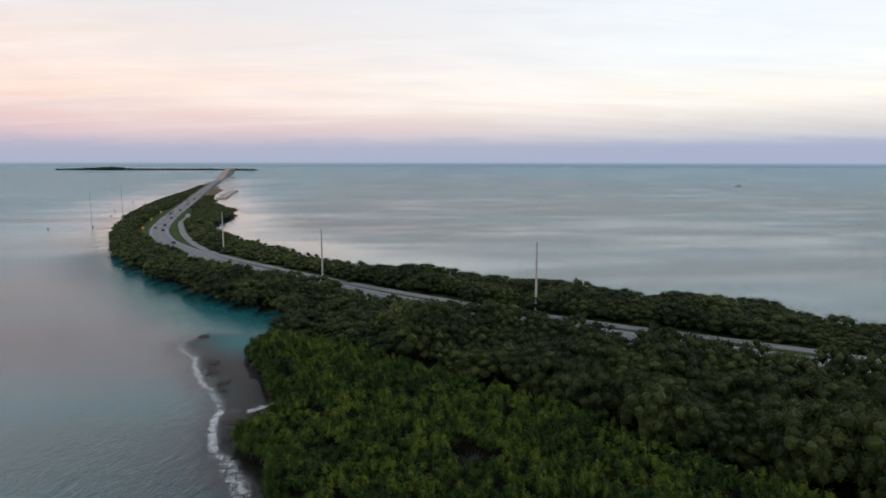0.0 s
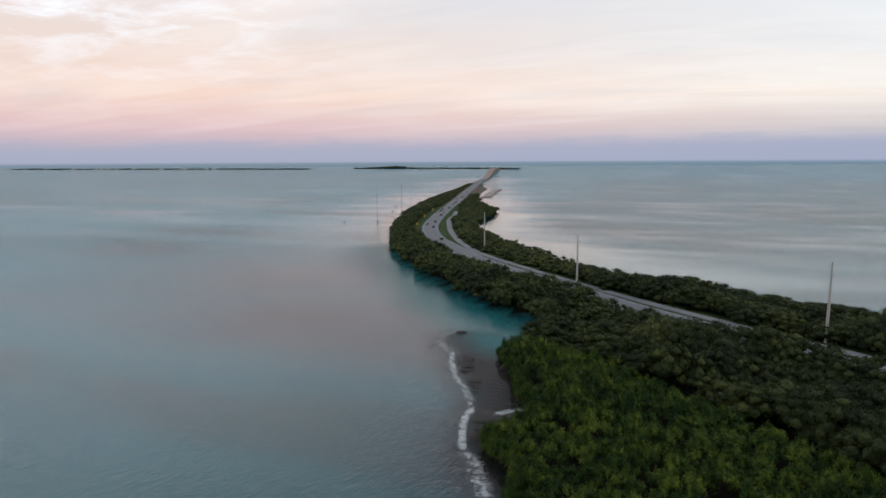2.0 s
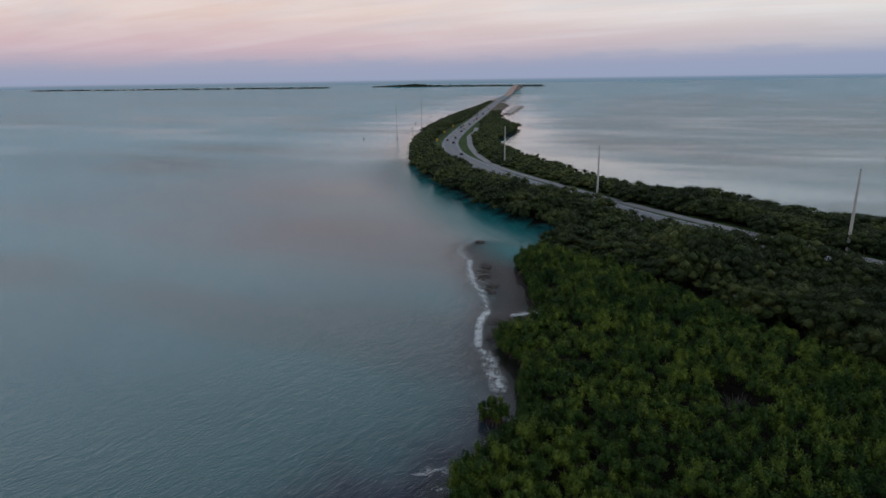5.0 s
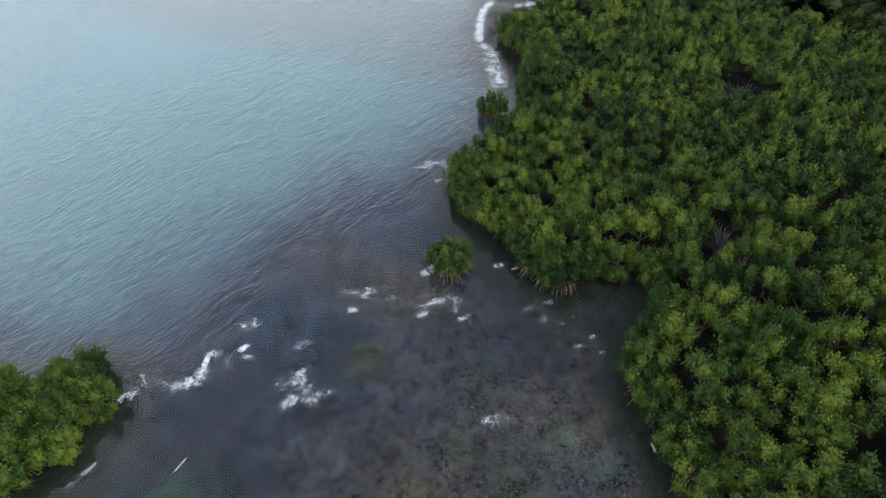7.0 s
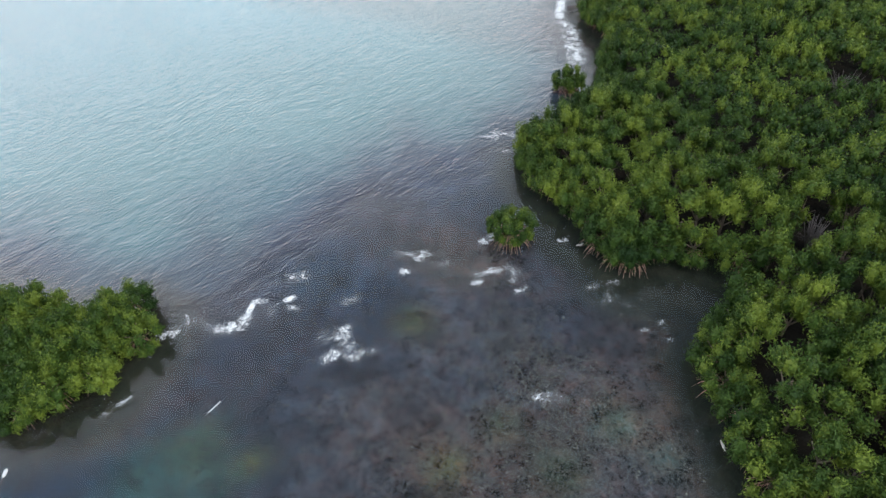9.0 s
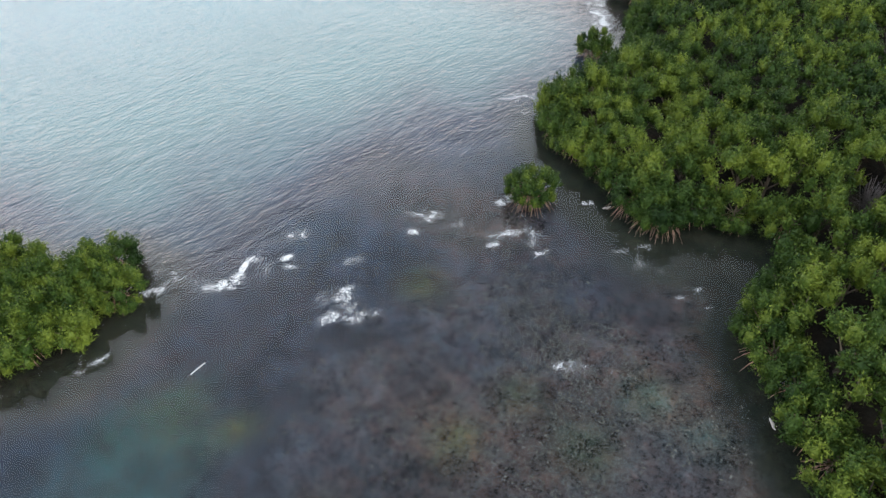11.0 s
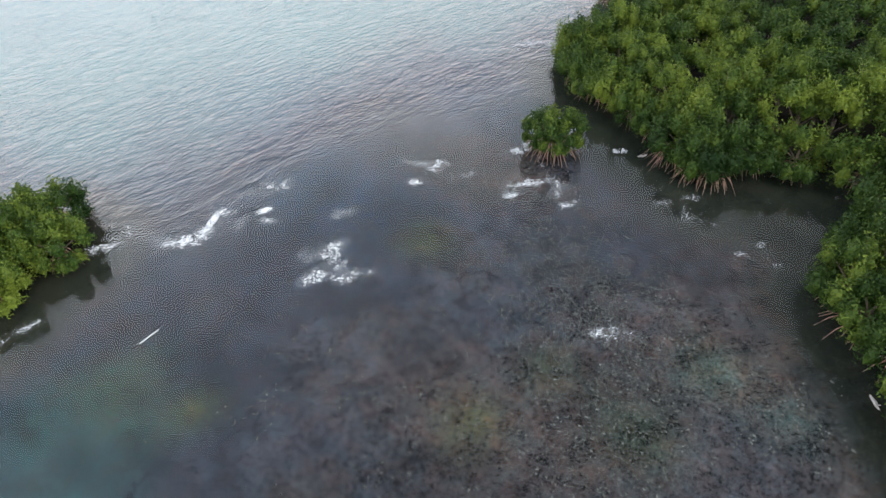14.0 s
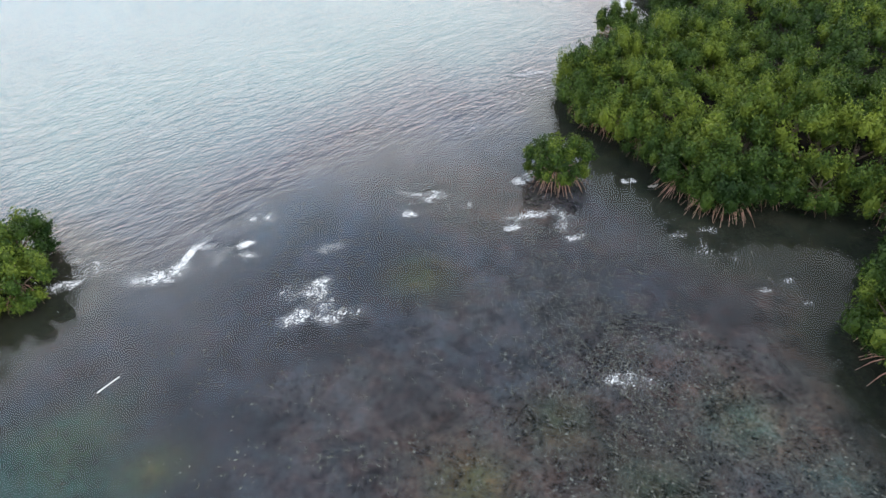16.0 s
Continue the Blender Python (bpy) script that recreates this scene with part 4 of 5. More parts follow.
def build_bridge():
    line = smooth_line([(-486, 1615, 1.5), (-520, 1750, 4), (-585, 2010, 13), (-660, 2310, 19), (-740, 2630, 15), (-830, 2990, 5), (-890, 3230, 2)], 40)
    ob = thing("bridge", Matrix.Identity(4), "long pinkish concrete highway bridge rising over the channel", "bridge")
    link("deck", ribbon(line, 8.5, 8.5, line[:, 2], 1.6), BRIDGE_MAT, ob)
    for a, b in ((8.5, -8.0), (-8.0, 8.5)):
        link("parapet", ribbon(line, a, b, line[:, 2] + 1.1, 1.1), BRIDGE_MAT, ob)
    for x, y, z in line[2:-2:2]:
        bm = bmesh.new()
        box(bm, (12, 1.8, z + 2.4), (x, y, (z - 2.4) / 2 - 0.9), 0.25, 0.2)
        part("pier", bm, BRIDGE_MAT, ob)
    return line


build_bridge()


def stone_jetty(line, width, height, label):
    ob = thing("jetty", Matrix.Identity(4), label, "jetty")
    pts = smooth_line(line, 12)
    link("core", ribbon(pts, width / 2, width / 2, height, height + 2.6), CONCRETE, ob)
    r = np.random.RandomState(len(pts))
    vs, ts = [], []
    for x, y in pts:
        for _ in range(14):
            s = r.uniform(0.7, 1.6)
            off = r.uniform(-0.5, 0.5, 2) * (width + 5, 12)
            vs.append(OCT_V * s * r.uniform(0.7, 1.2, (6, 1)) + (x + off[0], y + off[1], height * 0.6 * r.rand()))
            ts.append(OCT_T + 6 * len(ts))
    tagged(link("riprap", tri_mesh("riprap", np.concatenate(vs), np.concatenate(ts)), BRIDGE_MAT, ob), "rough brownish armour stones", kind="stuff")


stone_jetty([(-249, 830), (-259, 885), (-275, 960), (-290, 1040)], 7, 1.6, "low brown stone jetty beside the causeway")
stone_jetty([(-544, 1870), (-520, 1874)], 6, 1.4, "short stone groyne at the foot of the bridge")


def power_pole(x, y, height, label, thick=1.0):
    ob = thing("power_pole", Matrix.Translation((x, y, 0.6)), label, "utility pole", "power poles along the causeway")
    bm = bmesh.new()
    tube(bm, [(0, 0, 0), (0, 0, height * 0.5), (0, 0, height)], [0.48 * thick, 0.36 * thick, 0.22 * thick], 12)
    part("shaft", bm, CONCRETE, ob)
    for k in range(3):
        bm = bmesh.new()
        z = height - 1.5 - k * 2.6
        s = 1 if k % 2 else -1
        tube(bm, [(0.2 * s, 0, z), (0.5 * s, 0, z + 0.08), (0.9 * s, 0, z + 0.15)], [0.07, 0.06, 0.04], 8)
        for q in range(4):
            tube(bm, [((0.42 + q * 0.13) * s, 0, z + 0.04 + q * 0.03), ((0.47 + q * 0.13) * s, 0, z + 0.06 + q * 0.03)], [0.11, 0.11], 8)
        part("insulator", bm, PORCELAIN, ob)


power_pole(40.0, 194.9, 23.6, "tall tapered pale concrete power pole with side insulators")
power_pole(-39.1, 261.9, 20.8, "tall tapered pale concrete power pole with side insulators")
power_pole(-103.4, 338.8, 22.0, "tall tapered pale concrete power pole with side insulators")
power_pole(-231.0, 505.0, 31.0, "tall pale power pole on the bay side of the curve", 0.6)
power_pole(-247.5, 488.5, 26.0, "tall pale power pole standing in the bay", 0.5)


def short_post(x, y, height):
    ob = thing("post", Matrix.Translation((x, y, 1.0)), "short thick white concrete post at the roadside", "post")
    bm = bmesh.new()
    tube(bm, [(0, 0, 0), (0, 0, height)], [0.42, 0.36], 12)
    part("shaft", bm, CONCRETE, ob)
    bm = bmesh.new()
    tube(bm, [(0, 0, height), (0, 0, height + 0.25), (0, 0, height + 0.4)], [0.45, 0.45, 0.1], 12)
    part("cap", bm, CONCRETE, ob)


short_post(-70.0, 262.0, 6.2)


def road_sign(x, y):
    ob = thing("road_sign", Matrix.Translation((x, y, 0.9)) @ Matrix.Rotation(radians(20), 4, "Z"), "yellow bend marker sign on a steel post", "sign", "bend markers")
    bm = bmesh.new()
    box(bm, (0.12, 0.12, 3.2), (0, 0, 1.6))
    part("post", bm, STEEL, ob)
    bm = bmesh.new()
    box(bm, (1.5, 0.06, 1.8), (0, -0.1, 3.1), 0, 0.02)
    part("plate", bm, SIGN_YELLOW, ob)


# ---- vehicles ----
def extruded(profile, width, taper=1.0, split=0.0):
    """A side outline (y, z) made as wide as width, narrower by taper above the height split."""
    bm = bmesh.new()
    sides = []
    for s in (-1, 1):
        sides.append([bm.verts.new((s * width / 2 * (taper if z > split else 1.0), y, z)) for y, z in profile])
    k = len(profile)
    for i in range(k):
        bm.faces.new((sides[0][i], sides[0][(i + 1) % k], sides[1][(i + 1) % k], sides[1][i]))
    bm.faces.new(sides[0][::-1])
    bm.faces.new(sides[1])
    bmesh.ops.recalc_face_normals(bm, faces=bm.faces)
    bmesh.ops.bevel(bm, geom=list(bm.edges), offset=0.05, segments=1, affect="EDGES")
    return bm


def car(x, y, heading, colour, label, tall=False, z=1.51):
    """A road vehicle that faces along heading (degrees from +y)."""
    ob = thing("car", Matrix.Translation((x, y, z)) @ Matrix.Rotation(radians(heading), 4, "Z"), label, "car", "traffic on the causeway")
    body = paint("car_paint_" + label.split()[0], colour, 0.3)
    k = 1.25 if tall else 1.0
    part("body", extruded([(-2.3, 0.3), (2.3, 0.3), (2.35, 0.65), (2.1, 0.85 * k), (1.0, 0.95 * k), (-2.2, 1.0 * k), (-2.35, 0.7)], 1.82), body, ob)
    part("cabin", extruded([(-1.95, 0.95 * k), (1.15, 0.92 * k), (0.35, 1.45 * k), (-1.5, 1.47 * k)], 1.66, 0.86, 1.2), GLASS, ob, "dark tinted windows")
    part("roof", extruded([(-1.5, 1.46 * k), (0.35, 1.44 * k), (0.3, 1.5 * k), (-1.45, 1.53 * k)], 1.42), body, ob)
    for sx in (-0.82, 0.82):
        for wy in (-1.45, 1.45):
            bm = bmesh.new()
            tube(bm, [(sx - 0.11, wy, 0.33), (sx + 0.11, wy, 0.33)], [0.33, 0.33], 14)
            wheel = part("wheel", bm, RUBBER, ob)
            bm = bmesh.new()
            tube(bm, [(sx * 1.02 - 0.11, wy, 0.33), (sx * 1.02 + 0.11, wy, 0.33)], [0.19, 0.19], 10)
            part("rim", bm, STEEL, wheel)
        bm = bmesh.new()
        box(bm, (0.36, 0.1, 0.16), (sx * 0.8, 2.3, 0.68), 0, 0.02)
        part("headlight", bm, CLEAR_LAMP, ob)
        bm = bmesh.new()
        box(bm, (0.34, 0.1, 0.16), (sx * 0.8, -2.31, 0.78), 0, 0.02)
        part("tail_light", bm, RED_LAMP, ob)
    return ob


def along(y, off):
    """A place on the road at this y, off metres right of its centre towards the bridge, and its heading."""
    i = int(np.argmin(np.abs(ROAD[:, 1] - y)))
    i = min(max(i, 1), len(ROAD) - 2)
    d = ROAD[i + 1] - ROAD[i - 1]
    d = d / np.linalg.norm(d)
    t = (y - ROAD[i][1]) / (d[1] if abs(d[1]) > 0.1 else 1)
    p = ROAD[i] + d * t
    return p[0] + d[1] * off, p[1] - d[0] * off, math.degrees(math.atan2(-d[0], d[1]))


for y, off, flip, colour, label, tall in (
        (452, -2.6, 1, (0.03, 0.03, 0.035), "black sedan on the causeway bend", False), (434, 2.6, 0, (0.05, 0.05, 0.06), "dark grey car on the causeway bend", False),
        (367, 2.0, 0, (0.04, 0.05, 0.07), "navy hatchback leaving the bend", False), (545, -2.6, 1, (0.72, 0.72, 0.72), "white pickup on the causeway", True),
        (573, -2.4, 1, (0.04, 0.04, 0.045), "charcoal van on the causeway", True), (530, 2.6, 0, (0.06, 0.06, 0.07), "graphite car on the causeway", False),
        (612, 2.6, 0, (0.05, 0.06, 0.10), "blue car on the causeway", False), (640, -2.6, 1, (0.7, 0.7, 0.7), "white car on the causeway", False),
        (690, 2.8, 0, (0.45, 0.03, 0.03), "red pickup on the causeway", True), (735, -2.6, 1, (0.65, 0.66, 0.68), "silver car on the causeway", False),
        (790, 2.6, 0, (0.05, 0.05, 0.05), "black utility car on the causeway", True), (880, -2.6, 1, (0.7, 0.7, 0.7), "white van on the causeway", True),
        (470, 2.6, 0, (0.05, 0.05, 0.055), "dark sedan on the far bend", False), (498, -2.6, 1, (0.62, 0.63, 0.65), "pale car on the far bend", False),
        (556, 2.6, 0, (0.7, 0.7, 0.7), "white hatchback on the causeway", False), (596, -2.6, 1, (0.06, 0.06, 0.07), "slate car on the causeway", False),
        (660, 2.6, 0, (0.68, 0.68, 0.66), "cream van on the causeway", True), (712, 2.7, 0, (0.6, 0.6, 0.62), "pale grey car on the causeway", False),
        (760, -2.6, 1, (0.08, 0.08, 0.09), "dark van on the causeway", True), (820, 2.6, 0, (0.7, 0.7, 0.7), "white estate car on the causeway", False),
        (915, 2.6, 0, (0.3, 0.04, 0.03), "maroon car on the causeway", False), (960, -2.6, 1, (0.7, 0.7, 0.68), "white truck on the causeway", True),
        (276, -2.2, 1, (0.035, 0.035, 0.04), "dark utility car on the straight", True), (200.5, -2.2, 1, (0.03, 0.03, 0.04), "dark pickup half hidden by trees", True)):
    x, yy, head = along(y, off)
    car(x, yy, head + (180 if flip else 0), colour, label, tall)

for y in (437, 504, 571):
    x, yy, head = along(y, -10.0)
    road_sign(x, yy)

# ---- the reef flat: foam, rubble, rocks, stick ----
SURF = "broken line of white surf along the edge of the shoal"


def foam_patch(spine, width, fill, seed, label="thin white foam over the shallow reef", cell=0.16):
    """A lacy sheet of foam along a spine of points, thinning out to its rim."""
    line = np.array(spine, float)
    reach = width * (1.7 if label == SURF else 2.3)
    lo, hi = line.min(0) - reach, line.max(0) + reach
    X, Y = np.meshgrid(np.arange(lo[0], hi[0], cell), np.arange(lo[1], hi[1], cell), indexing="ij")
    px, py = X.ravel(), Y.ravel()
    d = line_distance(px, py, line)
    cover = fill * 1.15 + (0.42 if label == SURF else 0.27) - 0.95 * (d / reach) - 2.4 * np.maximum(d / reach - 0.5, 0)
    nx, ny = X.shape
    i = (np.arange(nx - 1)[:, None] * ny + np.arange(ny - 1)[None, :]).ravel()
    i = i[d[i] < reach]
    tris = np.concatenate([np.c_[i, i + ny, i + ny + 1], np.c_[i, i + ny + 1, i + 1]])
    used, inv = np.unique(tris, return_inverse=True)
    lift = np.full(len(used), 0.012 + 0.002 * (seed % 40))
    me = tri_mesh("foam", np.c_[px[used], py[used], lift], inv.reshape(-1, 3), True)
    a = me.attributes.new("cover", "FLOAT", "POINT")
    a.data.foreach_set("value", cover[used].astype(np.float32))
    tagged(link("foam", me, FOAM), label, "foam", "foam on the water", "stuff")


for spine, width, fill, seed in (
        ([(-36.8, 25.2), (-36.45, 24.4), (-36.15, 23.6)], 0.24, 0.85, 1), ([(-36.1, 23.6), (-36.0, 22.9), (-36.6, 22.1), (-37.3, 21.6)], 0.62, 0.60, 50), ([(-37.4, 21.6), (-39.6, 21.3)], 0.55, 0.12, 51), ([(-36.7, 25.8), (-36.0, 26.2)], 0.45, 0.4, 61), ([(-36.2, 26.0), (-34.6, 25.6)], 0.8, 0.06, 2), ([(-34.2, 27.3), (-33.9, 27.9)], 0.30, 0.7, 3), ([(-33.3, 26.6), (-32.8, 27.0)], 0.45, 0.2, 52), ([(-41.0, 19.9), (-40.7, 20.3)], 0.5, 0.15, 53), ([(-19.6, 38.2), (-19.2, 38.8)], 0.4, 0.35, 54), ([(-7.9, 42.8), (-7.4, 40.8)], 0.4, -0.04, 55), ([(-3.4, 39.2), (-2.9, 39.7)], 0.3, 0.15, 56), ([(-2.0, 38.8), (-1.2, 39.4)], 0.35, 0.0, 57), ([(-9.5, 42.0), (-9.0, 42.5)], 0.4, 0.15, 58),
        ([(-35.0, 30.5), (-36.0, 29.8)], 0.7, 0.28, 4), ([(-29.0, 30.0), (-28.5, 30.6)], 0.6, 0.22, 5), ([(-27.8, 25.6), (-26.2, 26.0), (-25.2, 25.0)], 1.15, 0.24, 6),
        ([(-26.6, 23.3), (-26.3, 24.2)], 0.5, 0.6, 7), ([(-27.2, 26.4), (-26.8, 27.4)], 0.5, 0.3, 8), ([(-24.8, 25.0), (-23.5, 25.8)], 0.9, 0.08, 9),
        ([(-26.2, 38.2), (-25.8, 38.8)], 0.6, 0.42, 10), ([(-28.5, 37.9), (-26.8, 38.2)], 0.6, 0.08, 11), ([(-26.6, 35.5), (-26.0, 36.3)], 0.45, 0.4, 12),
        ([(-24.0, 38.2), (-22.8, 38.8)], 0.8, 0.05, 13), ([(-20.0, 38.6), (-19.4, 39.3)], 0.5, 0.12, 14), ([(-19.0, 39.4), (-18.2, 40.2)], 0.45, 0.5, 15),
        ([(-17.5, 41.3), (-16.7, 40.8), (-16.2, 39.6)], 0.6, 0.14, 16), ([(-15.3, 38.5), (-14.8, 39.0)], 0.35, 0.5, 17), ([(-19.4, 37.5), (-19.0, 38.0)], 0.35, 0.45, 30), ([(-21.4, 43.4), (-21.1, 44.4)], 0.45, 0.6, 18),
        ([(-8.1, 43.5), (-7.5, 44.0)], 0.35, 0.35, 19), ([(-7.2, 41.2), (-5.4, 41.6)], 0.45, 0.08, 20), ([(-3.2, 40.2), (-2.3, 40.8)], 0.5, 0.04, 21),
        ([(-9.0, 28.3), (-8.3, 29.0)], 0.55, 0.3, 22), ([(-7.8, 29.0), (-6.8, 29.6)], 0.6, 0.08, 23), ([(-29.4, 62.6), (-27.4, 63.4)], 0.9, 0.36, 24),
        ([(-30.8, 61.3), (-29.8, 62.0)], 0.6, 0.28, 25), ([(-27.0, 59.4), (-26.4, 60.0)], 0.8, 0.16, 26), ([(-41.6, 18.2), (-40.6, 19.2)], 0.4, 0.45, 27), ([(-41.4, 21.2), (-40.5, 20.6)], 0.7, 0.12, 28),
        ([(-39.2, 10.2), (-38.6, 12.6)], 0.4, 0.24, 29), ([(-14.4, 47.1), (-13.9, 47.4)], 0.3, 0.5, 31)):
    foam_patch(spine, width, fill, seed)
for spine, width, fill, seed in (
        ([(-63.5, 176), (-64.8, 168), (-63.5, 162), (-57.5, 154)], 1.6, 0.2, 41), ([(-57, 154), (-54.8, 147), (-52.5, 142), (-50.6, 138)], 0.9, 0.55, 42),
        ([(-50.6, 138), (-47.5, 133), (-44.6, 128.7), (-42.5, 124.5)], 1.1, 0.34, 43), ([(-41.7, 123.3), (-40.6, 120)], 1.2, 0.2, 44),
        ([(-40.2, 119.2), (-40.2, 115), (-39.2, 110), (-37.6, 105.5), (-36.4, 101.8)], 0.75, 0.72, 45), ([(-35, 100), (-32.6, 97.5), (-31.2, 93.5)], 1.7, 0.24, 46),
        ([(-30.3, 92), (-28.6, 89.5), (-27.6, 87.2)], 1.5, 0.40, 47), ([(-34.2, 118.9), (-32.2, 120.8), (-30.6, 122.4)], 1.0, 0.5, 48), ([(-39, 118.8), (-36, 119.2)], 0.7, 0.12, 49)):
    foam_patch(spine, width * 1.2, fill + 0.03, seed, SURF, 0.4)

# Pale sand bar crest in the bay; the foam sheet stands in for it.
foam_patch([(-361, 315.5), (-346, 306), (-332, 299), (-307, 291.3), (-283, 288.3), (-262, 287.8), (-245, 290)], 1.5, 0.22, 60, "thin pale crest of a sand bar, drawn as a foam sheet", 1.0)


def rubble():
    """Coral stones and shell strewn over the reef flat."""
    r = np.random.RandomState(77)
    areas = ((-10, 31.5, 6.0, 4.5, 3200), (-7, 27.5, 5, 4, 2600), (-8, 21.5, 9, 5, 2600), (-25, 38.5, 6, 3.0, 1300), (-18, 38, 7, 3.5, 1300), (-5, 41, 3, 2, 160), (-24, 30, 11, 8, 2000), (1.0, 28, 3, 4, 500), (-20, 18, 10, 7, 1800), (-14, 33, 7, 6, 1500), (-32, 30, 7, 9, 1200))
    vs, ts, at = [], [], 0
    for cx, cy, sx, sy, count in areas:
        p = r.normal(size=(count, 2)) * 0.55
        x, y = cx + p[:, 0] * sx, cy + p[:, 1] * sy
        ok = (signed(x, y, LAND) < -1) & (value_noise(x, y, 0.45, 61, 3) > 0.43)
        for a, b in zip(x[ok], y[ok]):
            s = 0.026 + 0.05 * r.rand() ** 2.5
            sc = np.array((s * r.uniform(0.8, 2.1), s, s * 0.6))
            v = OCT_V * sc * r.uniform(0.7, 1.25, (6, 1))
            w = r.uniform(0, 3.14)
            c, q = math.cos(w), math.sin(w)
            vs.append(np.stack([v[:, 0] * c - v[:, 1] * q + a, v[:, 0] * q + v[:, 1] * c + b, v[:, 2] - r.uniform(0.02, 0.24)], 1))
            ts.append(OCT_T + at)
            at += 6
    tagged(link("coral_rubble", tri_mesh("coral_rubble", np.concatenate(vs), np.concatenate(ts)), RUBBLE), "pale brown coral rubble and shell strewn in the shallows", "rubble", kind="stuff")


rubble()


def rock(x, y, sx, sy, seed):
    ob_bm = bmesh.new()
    bmesh.ops.create_icosphere(ob_bm, subdivisions=3, radius=1.0)
    off = Vector((seed * 3.7, seed * 1.3, seed))
    for v in ob_bm.verts:
        k = 1 + 0.45 * (noise.fractal(v.co * 1.6 + off, 0.6, 2.0, 4))
        v.co = Vector((v.co.x * sx * k, v.co.y * sy * k, v.co.z * 0.35 * k))
    for f in ob_bm.faces:
        f.smooth = True
    ob = part("rock", ob_bm, ROCK, None)
    ob.matrix_basis = Matrix.Translation((x, y, -0.16)) @ Matrix.Rotation(seed * 0.7, 4, "Z")
    tagged(ob, "dark flat rock awash at the edge of the shoal", "rock", "rocks of the shoal")


for k, (x, y, sx, sy) in enumerate(((-51.5, 151, 1.4, 2.6), (-50.5, 146.5, 1.8, 2.2), (-49.0, 142, 1.2, 1.6), (-44.5, 136, 1.3, 2.2), (-43.5, 132, 1.0, 1.8), (-61.5, 174.5, 1.8, 1.5),
                                   (-36.5, 114.5, 1.1, 2.0), (-35.5, 111, 1.0, 1.4), (-35.6, 106.5, 0.9, 1.3))):
    rock(x, y, sx, sy, k + 1)

stick = thing("floating_pipe", Matrix.Translation((-31.63, 15.15, 0.0)), "thin white plastic pipe floating on the shallows", "pipe")
bm = bmesh.new()
tube(bm, [(-0.05, -0.62, 0.03), (0.0, 0.0, 0.05), (0.05, 0.62, 0.05)], [0.037, 0.037, 0.037], 10)
part("tube", bm, PIPE_MAT, stick)
bm = bmesh.new()
tube(bm, [(0.049, 0.56, 0.05), (0.055, 0.66, 0.05)], [0.046, 0.046], 10)
part("coupling", bm, PIPE_MAT, stick)


def driftwood(x, y, length, turn, seed, label):
    r = np.random.RandomState(seed)
    ob = thing("driftwood_log", Matrix.Translation((x, y, 0.0)) @ Matrix.Rotation(turn, 4, "Z"), label, "driftwood", "driftwood along the shore")
    u = np.linspace(-0.5, 0.5, 7)
    pts = [(length * k, r.uniform(-0.06, 0.06), 0.08 + 0.12 * abs(k) + r.uniform(-0.02, 0.02)) for k in u]
    bm = bmesh.new()
    tube(bm, pts, [0.03, 0.07, 0.09, 0.10, 0.08, 0.06, 0.03], 8)
    part("trunk", bm, BLEACHED, ob)
    bm = bmesh.new()
    base = Vector(pts[4])
    tube(bm, [base, base + Vector((0.05, 0.08, 0.08)), base + Vector((0.09, 0.13, 0.15))], [0.035, 0.028, 0.018], 6)
    part("branch_stub", bm, BLEACHED, ob)


driftwood(-12.4, 47.4, 0.9, 0.9, 3, "short bleached driftwood piece beside stilt roots")
driftwood(4.9, 31.0, 0.9, -1.0, 5, "bleached pale log under overhanging mangrove leaves")

drift = thing("float", Matrix.Translation((-41.5, 3.3, 0.0)) @ Matrix.Rotation(0.6, 4, "Z"), "small white fishing float drifting beside the islet", "float")
bm = bmesh.new()
tube(bm, [(0, -0.34, 0.06), (0, -0.22, 0.07), (0, 0.22, 0.07), (0, 0.34, 0.06)], [0.05, 0.13, 0.13, 0.05], 12)
part("body", bm, PIPE_MAT, drift)
bm = bmesh.new()
tube(bm, [(0, -0.34, 0.05), (0.05, -0.8, 0.02), (-0.05, -1.3, 0.01)], [0.02, 0.02, 0.02], 5)
part("rope", bm, BARK, drift, "dark trailing rope")


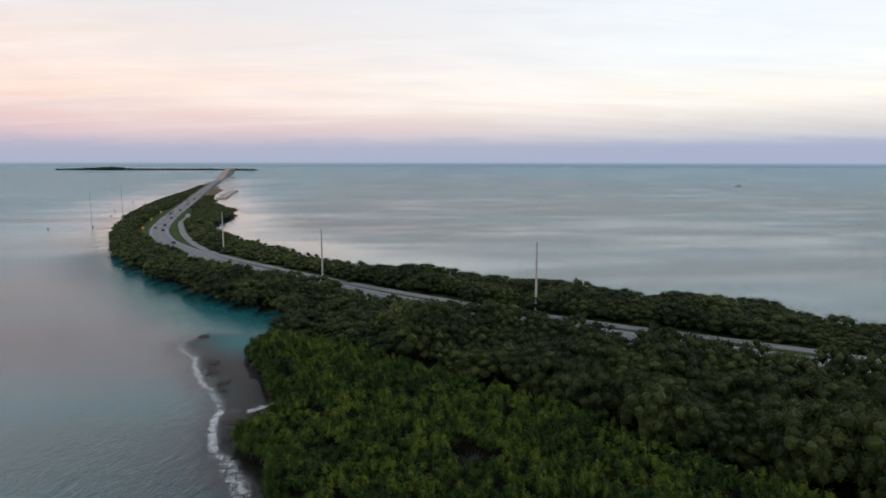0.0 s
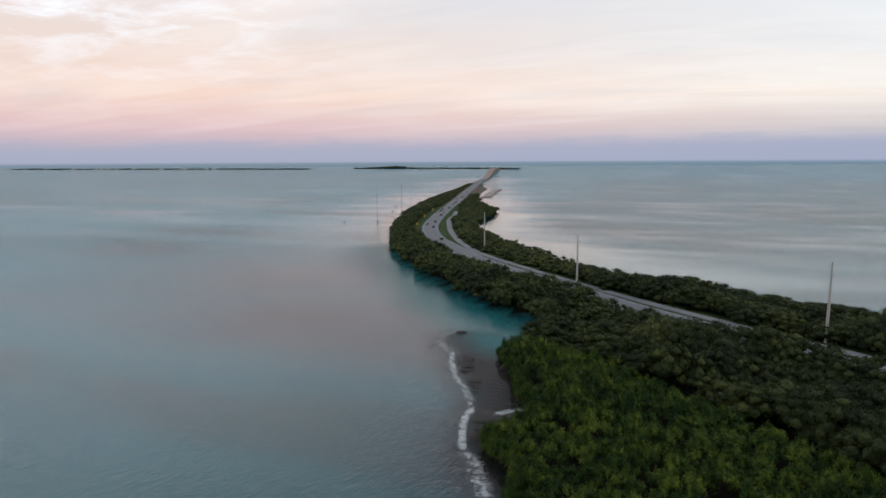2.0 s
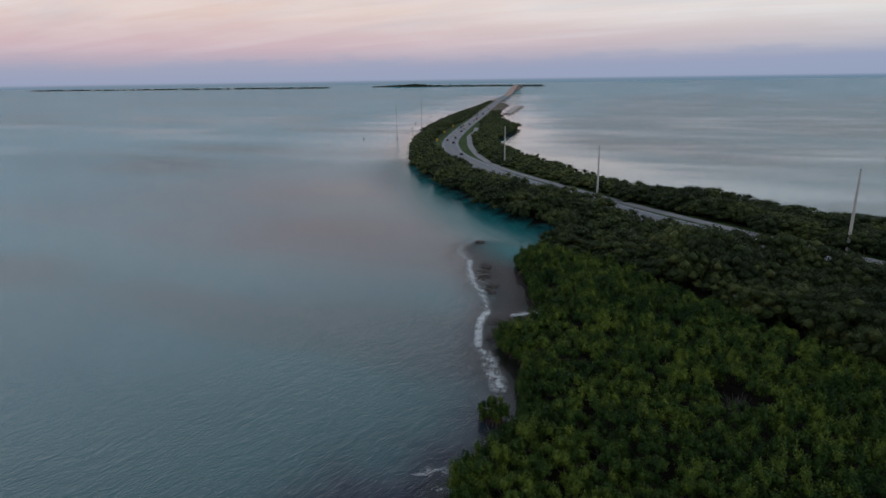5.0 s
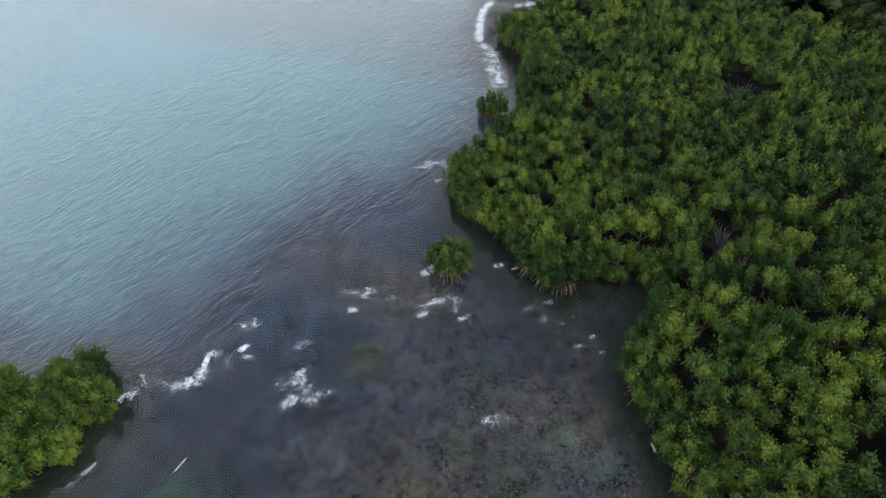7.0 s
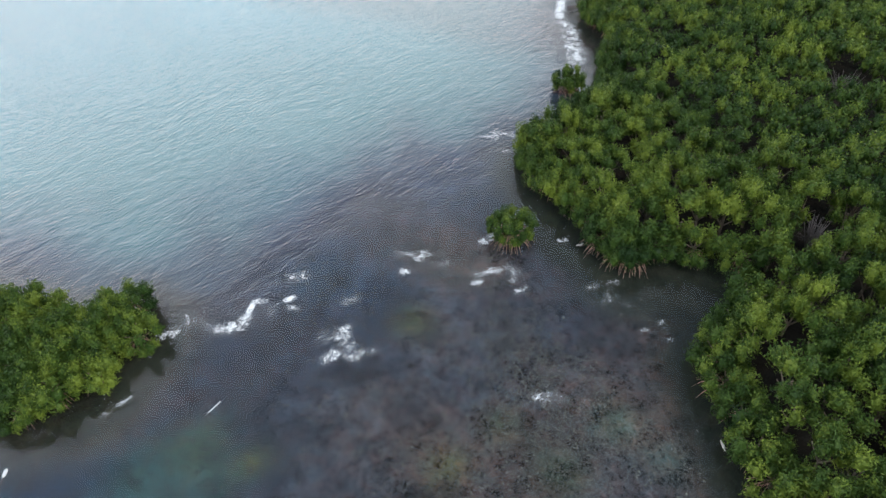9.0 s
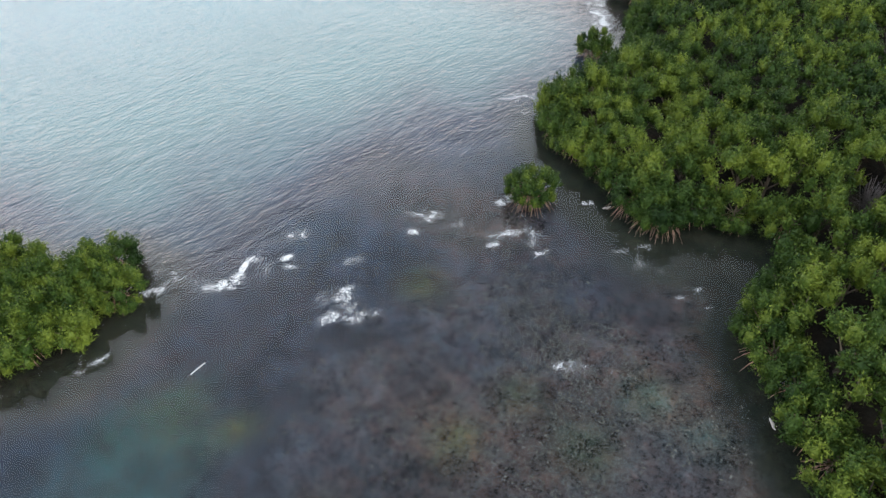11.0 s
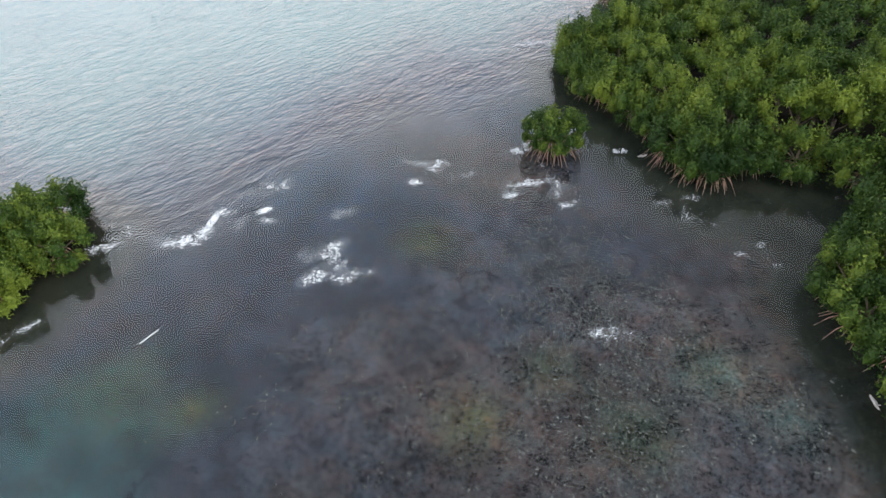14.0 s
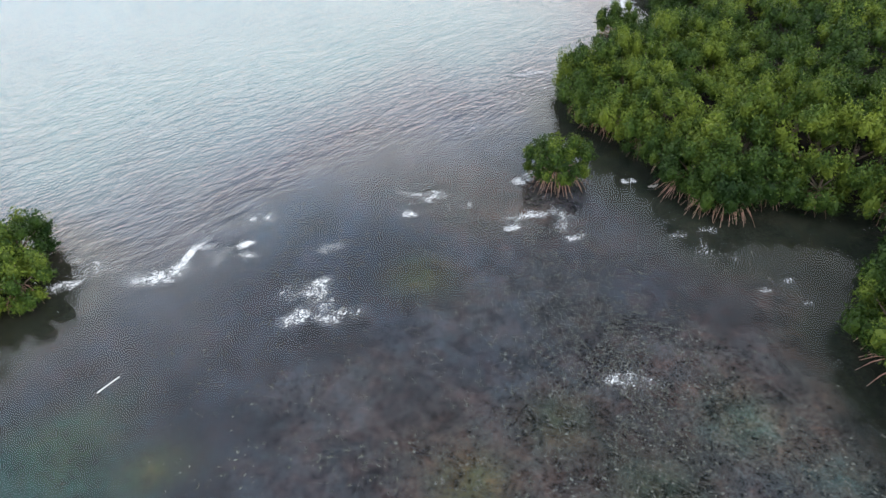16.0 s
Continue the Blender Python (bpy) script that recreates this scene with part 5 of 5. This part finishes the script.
# ---- far off: boat, markers, islands ----
def boat(x, y):
    ob = thing("motor_boat", Matrix.Translation((x, y, 0)), "white cabin motor boat far out at sea", "boat")
    bm = bmesh.new()
    rows = []
    for u in range(9):
        t = u / 8
        w = 2.3 * (1 - max(0, (t - 0.45) / 0.55) ** 2.2) + 0.05
        z = 1.5 + 0.8 * t ** 2
        xx = -7 + 14 * t
        rows.append([bm.verts.new(c) for c in ((xx, -w, z), (xx, -w * 0.8, 0.1), (xx, 0, -0.5 + 0.4 * t), (xx, w * 0.8, 0.1), (xx, w, z))])
    for a, b in zip(rows, rows[1:]):
        for i in range(4):
            bm.faces.new((a[i], b[i], b[i + 1], a[i + 1]))
        bm.faces.new((a[4], b[4], b[0], a[0]))
    bm.faces.new(rows[0])
    bmesh.ops.recalc_face_normals(bm, faces=bm.faces)
    part("hull", bm, WHITE, ob)
    bm = bmesh.new()
    box(bm, (13, 4.0, 0.3), (-0.4, 0, 0.05), 0, 0.1)
    part("waterline_band", bm, HULL_DARK, ob)
    bm = bmesh.new()
    box(bm, (5, 3, 1.8), (-0.5, 0, 2.6), 0, 0.25)
    part("cabin", bm, WHITE, ob)
    bm = bmesh.new()
    box(bm, (4.4, 3.1, 0.6), (-0.3, 0, 2.9), 0, 0.1)
    part("window_band", bm, GLASS, ob)
    bm = bmesh.new()
    box(bm, (3.4, 2.6, 0.15), (-1.0, 0, 5.0), 0, 0.05)
    part("hardtop", bm, WHITE, ob)
    bm = bmesh.new()
    tube(bm, [(-1, 0, 3.4), (-1, 0, 7.5)], [0.08, 0.05], 6)
    part("mast", bm, STEEL, ob)


boat(681.0, 1235.0)


def marker(x, y, h):
    ob = thing("piling", Matrix.Translation((x, y, -2.2)), "dark timber marker piling standing in the bay", "piling", "pilings in the bay")
    bm = bmesh.new()
    tube(bm, [(0, 0, 0), (0, 0, h + 2.2)], [0.35, 0.3], 8)
    part("shaft", bm, BARK, ob)
    bm = bmesh.new()
    box(bm, (1.3, 0.2, 0.6), (0, 0, h + 2.3), 0.3, 0.03)
    part("board", bm, HULL_DARK, ob)


for x, y, h in ((-267, 464, 0.2), (-242, 478, 0.3), (-274, 576, 0.3), (-334, 760, 0.4), (-300, 640, 0.3)):
    marker(x, y, h)


def far_wood(name, a, b, count, low, high, label, seed, hump=None):
    """A low wooded key on the horizon."""
    r = np.random.RandomState(seed)
    t = r.rand(count)
    x, y = a[0] + (b[0] - a[0]) * t, a[1] + (b[1] - a[1]) * t + r.uniform(-30, 30, count)
    h = low + (high - low) * value_noise(t * 60, t * 0, 0.35, seed, 3) * r.uniform(0.6, 1.2, count)
    if hump:
        h += hump[2] * np.exp(-((t - hump[0]) / hump[1]) ** 2)
    c = np.stack([x, y, h * 0.4], 1)
    rad = h * 0.75
    v, tr, tone = leaf_clumps(c, rad, 10, 4.0, 2.6, r, 1.0, 0.9, np.full(count, 0.4), (OCT_V, OCT_T), 0.2)
    v[:, 2] = np.maximum(v[:, 2], -0.5)
    tagged(link(name, tri_mesh(name, v, tr), LEAF_FAR), label, "island", kind="stuff")
    ln = np.array([a, b], float)
    link_ob = link(name.replace("woods", "shore"), ribbon(smooth_line(ln, 60), 40, 40, 0.9, 3.5), ROCK)
    tagged(link_ob, "low dark shore of a distant wooded key", "island", kind="structure")


far_wood("near_key_woods", (-1880, 3450), (-905, 3440), 420, 4, 9, "low wooded key on the horizon beyond the bridge", 91, (0.27, 0.12, 8))
far_wood("far_key_woods", (-4300, 2960), (-2050, 3180), 700, 4, 8, "long low wooded key on the far horizon", 92)
far_wood("bridge_key_woods", (-900, 3330), (-800, 3300), 40, 4, 8, "dark trees where the bridge lands", 93)


def house(x, y, w, seed):
    ob = thing("house", Matrix.Translation((x, y, 0.8)) @ Matrix.Rotation(seed, 4, "Z"), "small pale house among trees on the far shore", "house", "houses on the far key")
    bm = bmesh.new()
    box(bm, (w, 9, 6), (0, 0, 3), 0, 0.05)
    part("wall", bm, WHITE, ob)
    bm = bmesh.new()
    p = [bm.verts.new(c) for c in ((-w / 2 - 0.5, -5, 6), (w / 2 + 0.5, -5, 6), (w / 2 + 0.5, 5, 6), (-w / 2 - 0.5, 5, 6), (-w / 2 + 2, 0, 8.5), (w / 2 - 2, 0, 8.5))]
    for f in ((0, 1, 5, 4), (2, 3, 4, 5), (1, 2, 5), (3, 0, 4), (3, 2, 1, 0)):
        bm.faces.new([p[i] for i in f])
    part("roof", bm, ROOFING, ob)


r = np.random.RandomState(5)
for k in range(12):
    t = 0.25 + 0.5 * r.rand()
    house(-4300 + 2250 * t, 2960 + 220 * t - 62, r.uniform(14, 30), r.uniform(-0.3, 0.3))
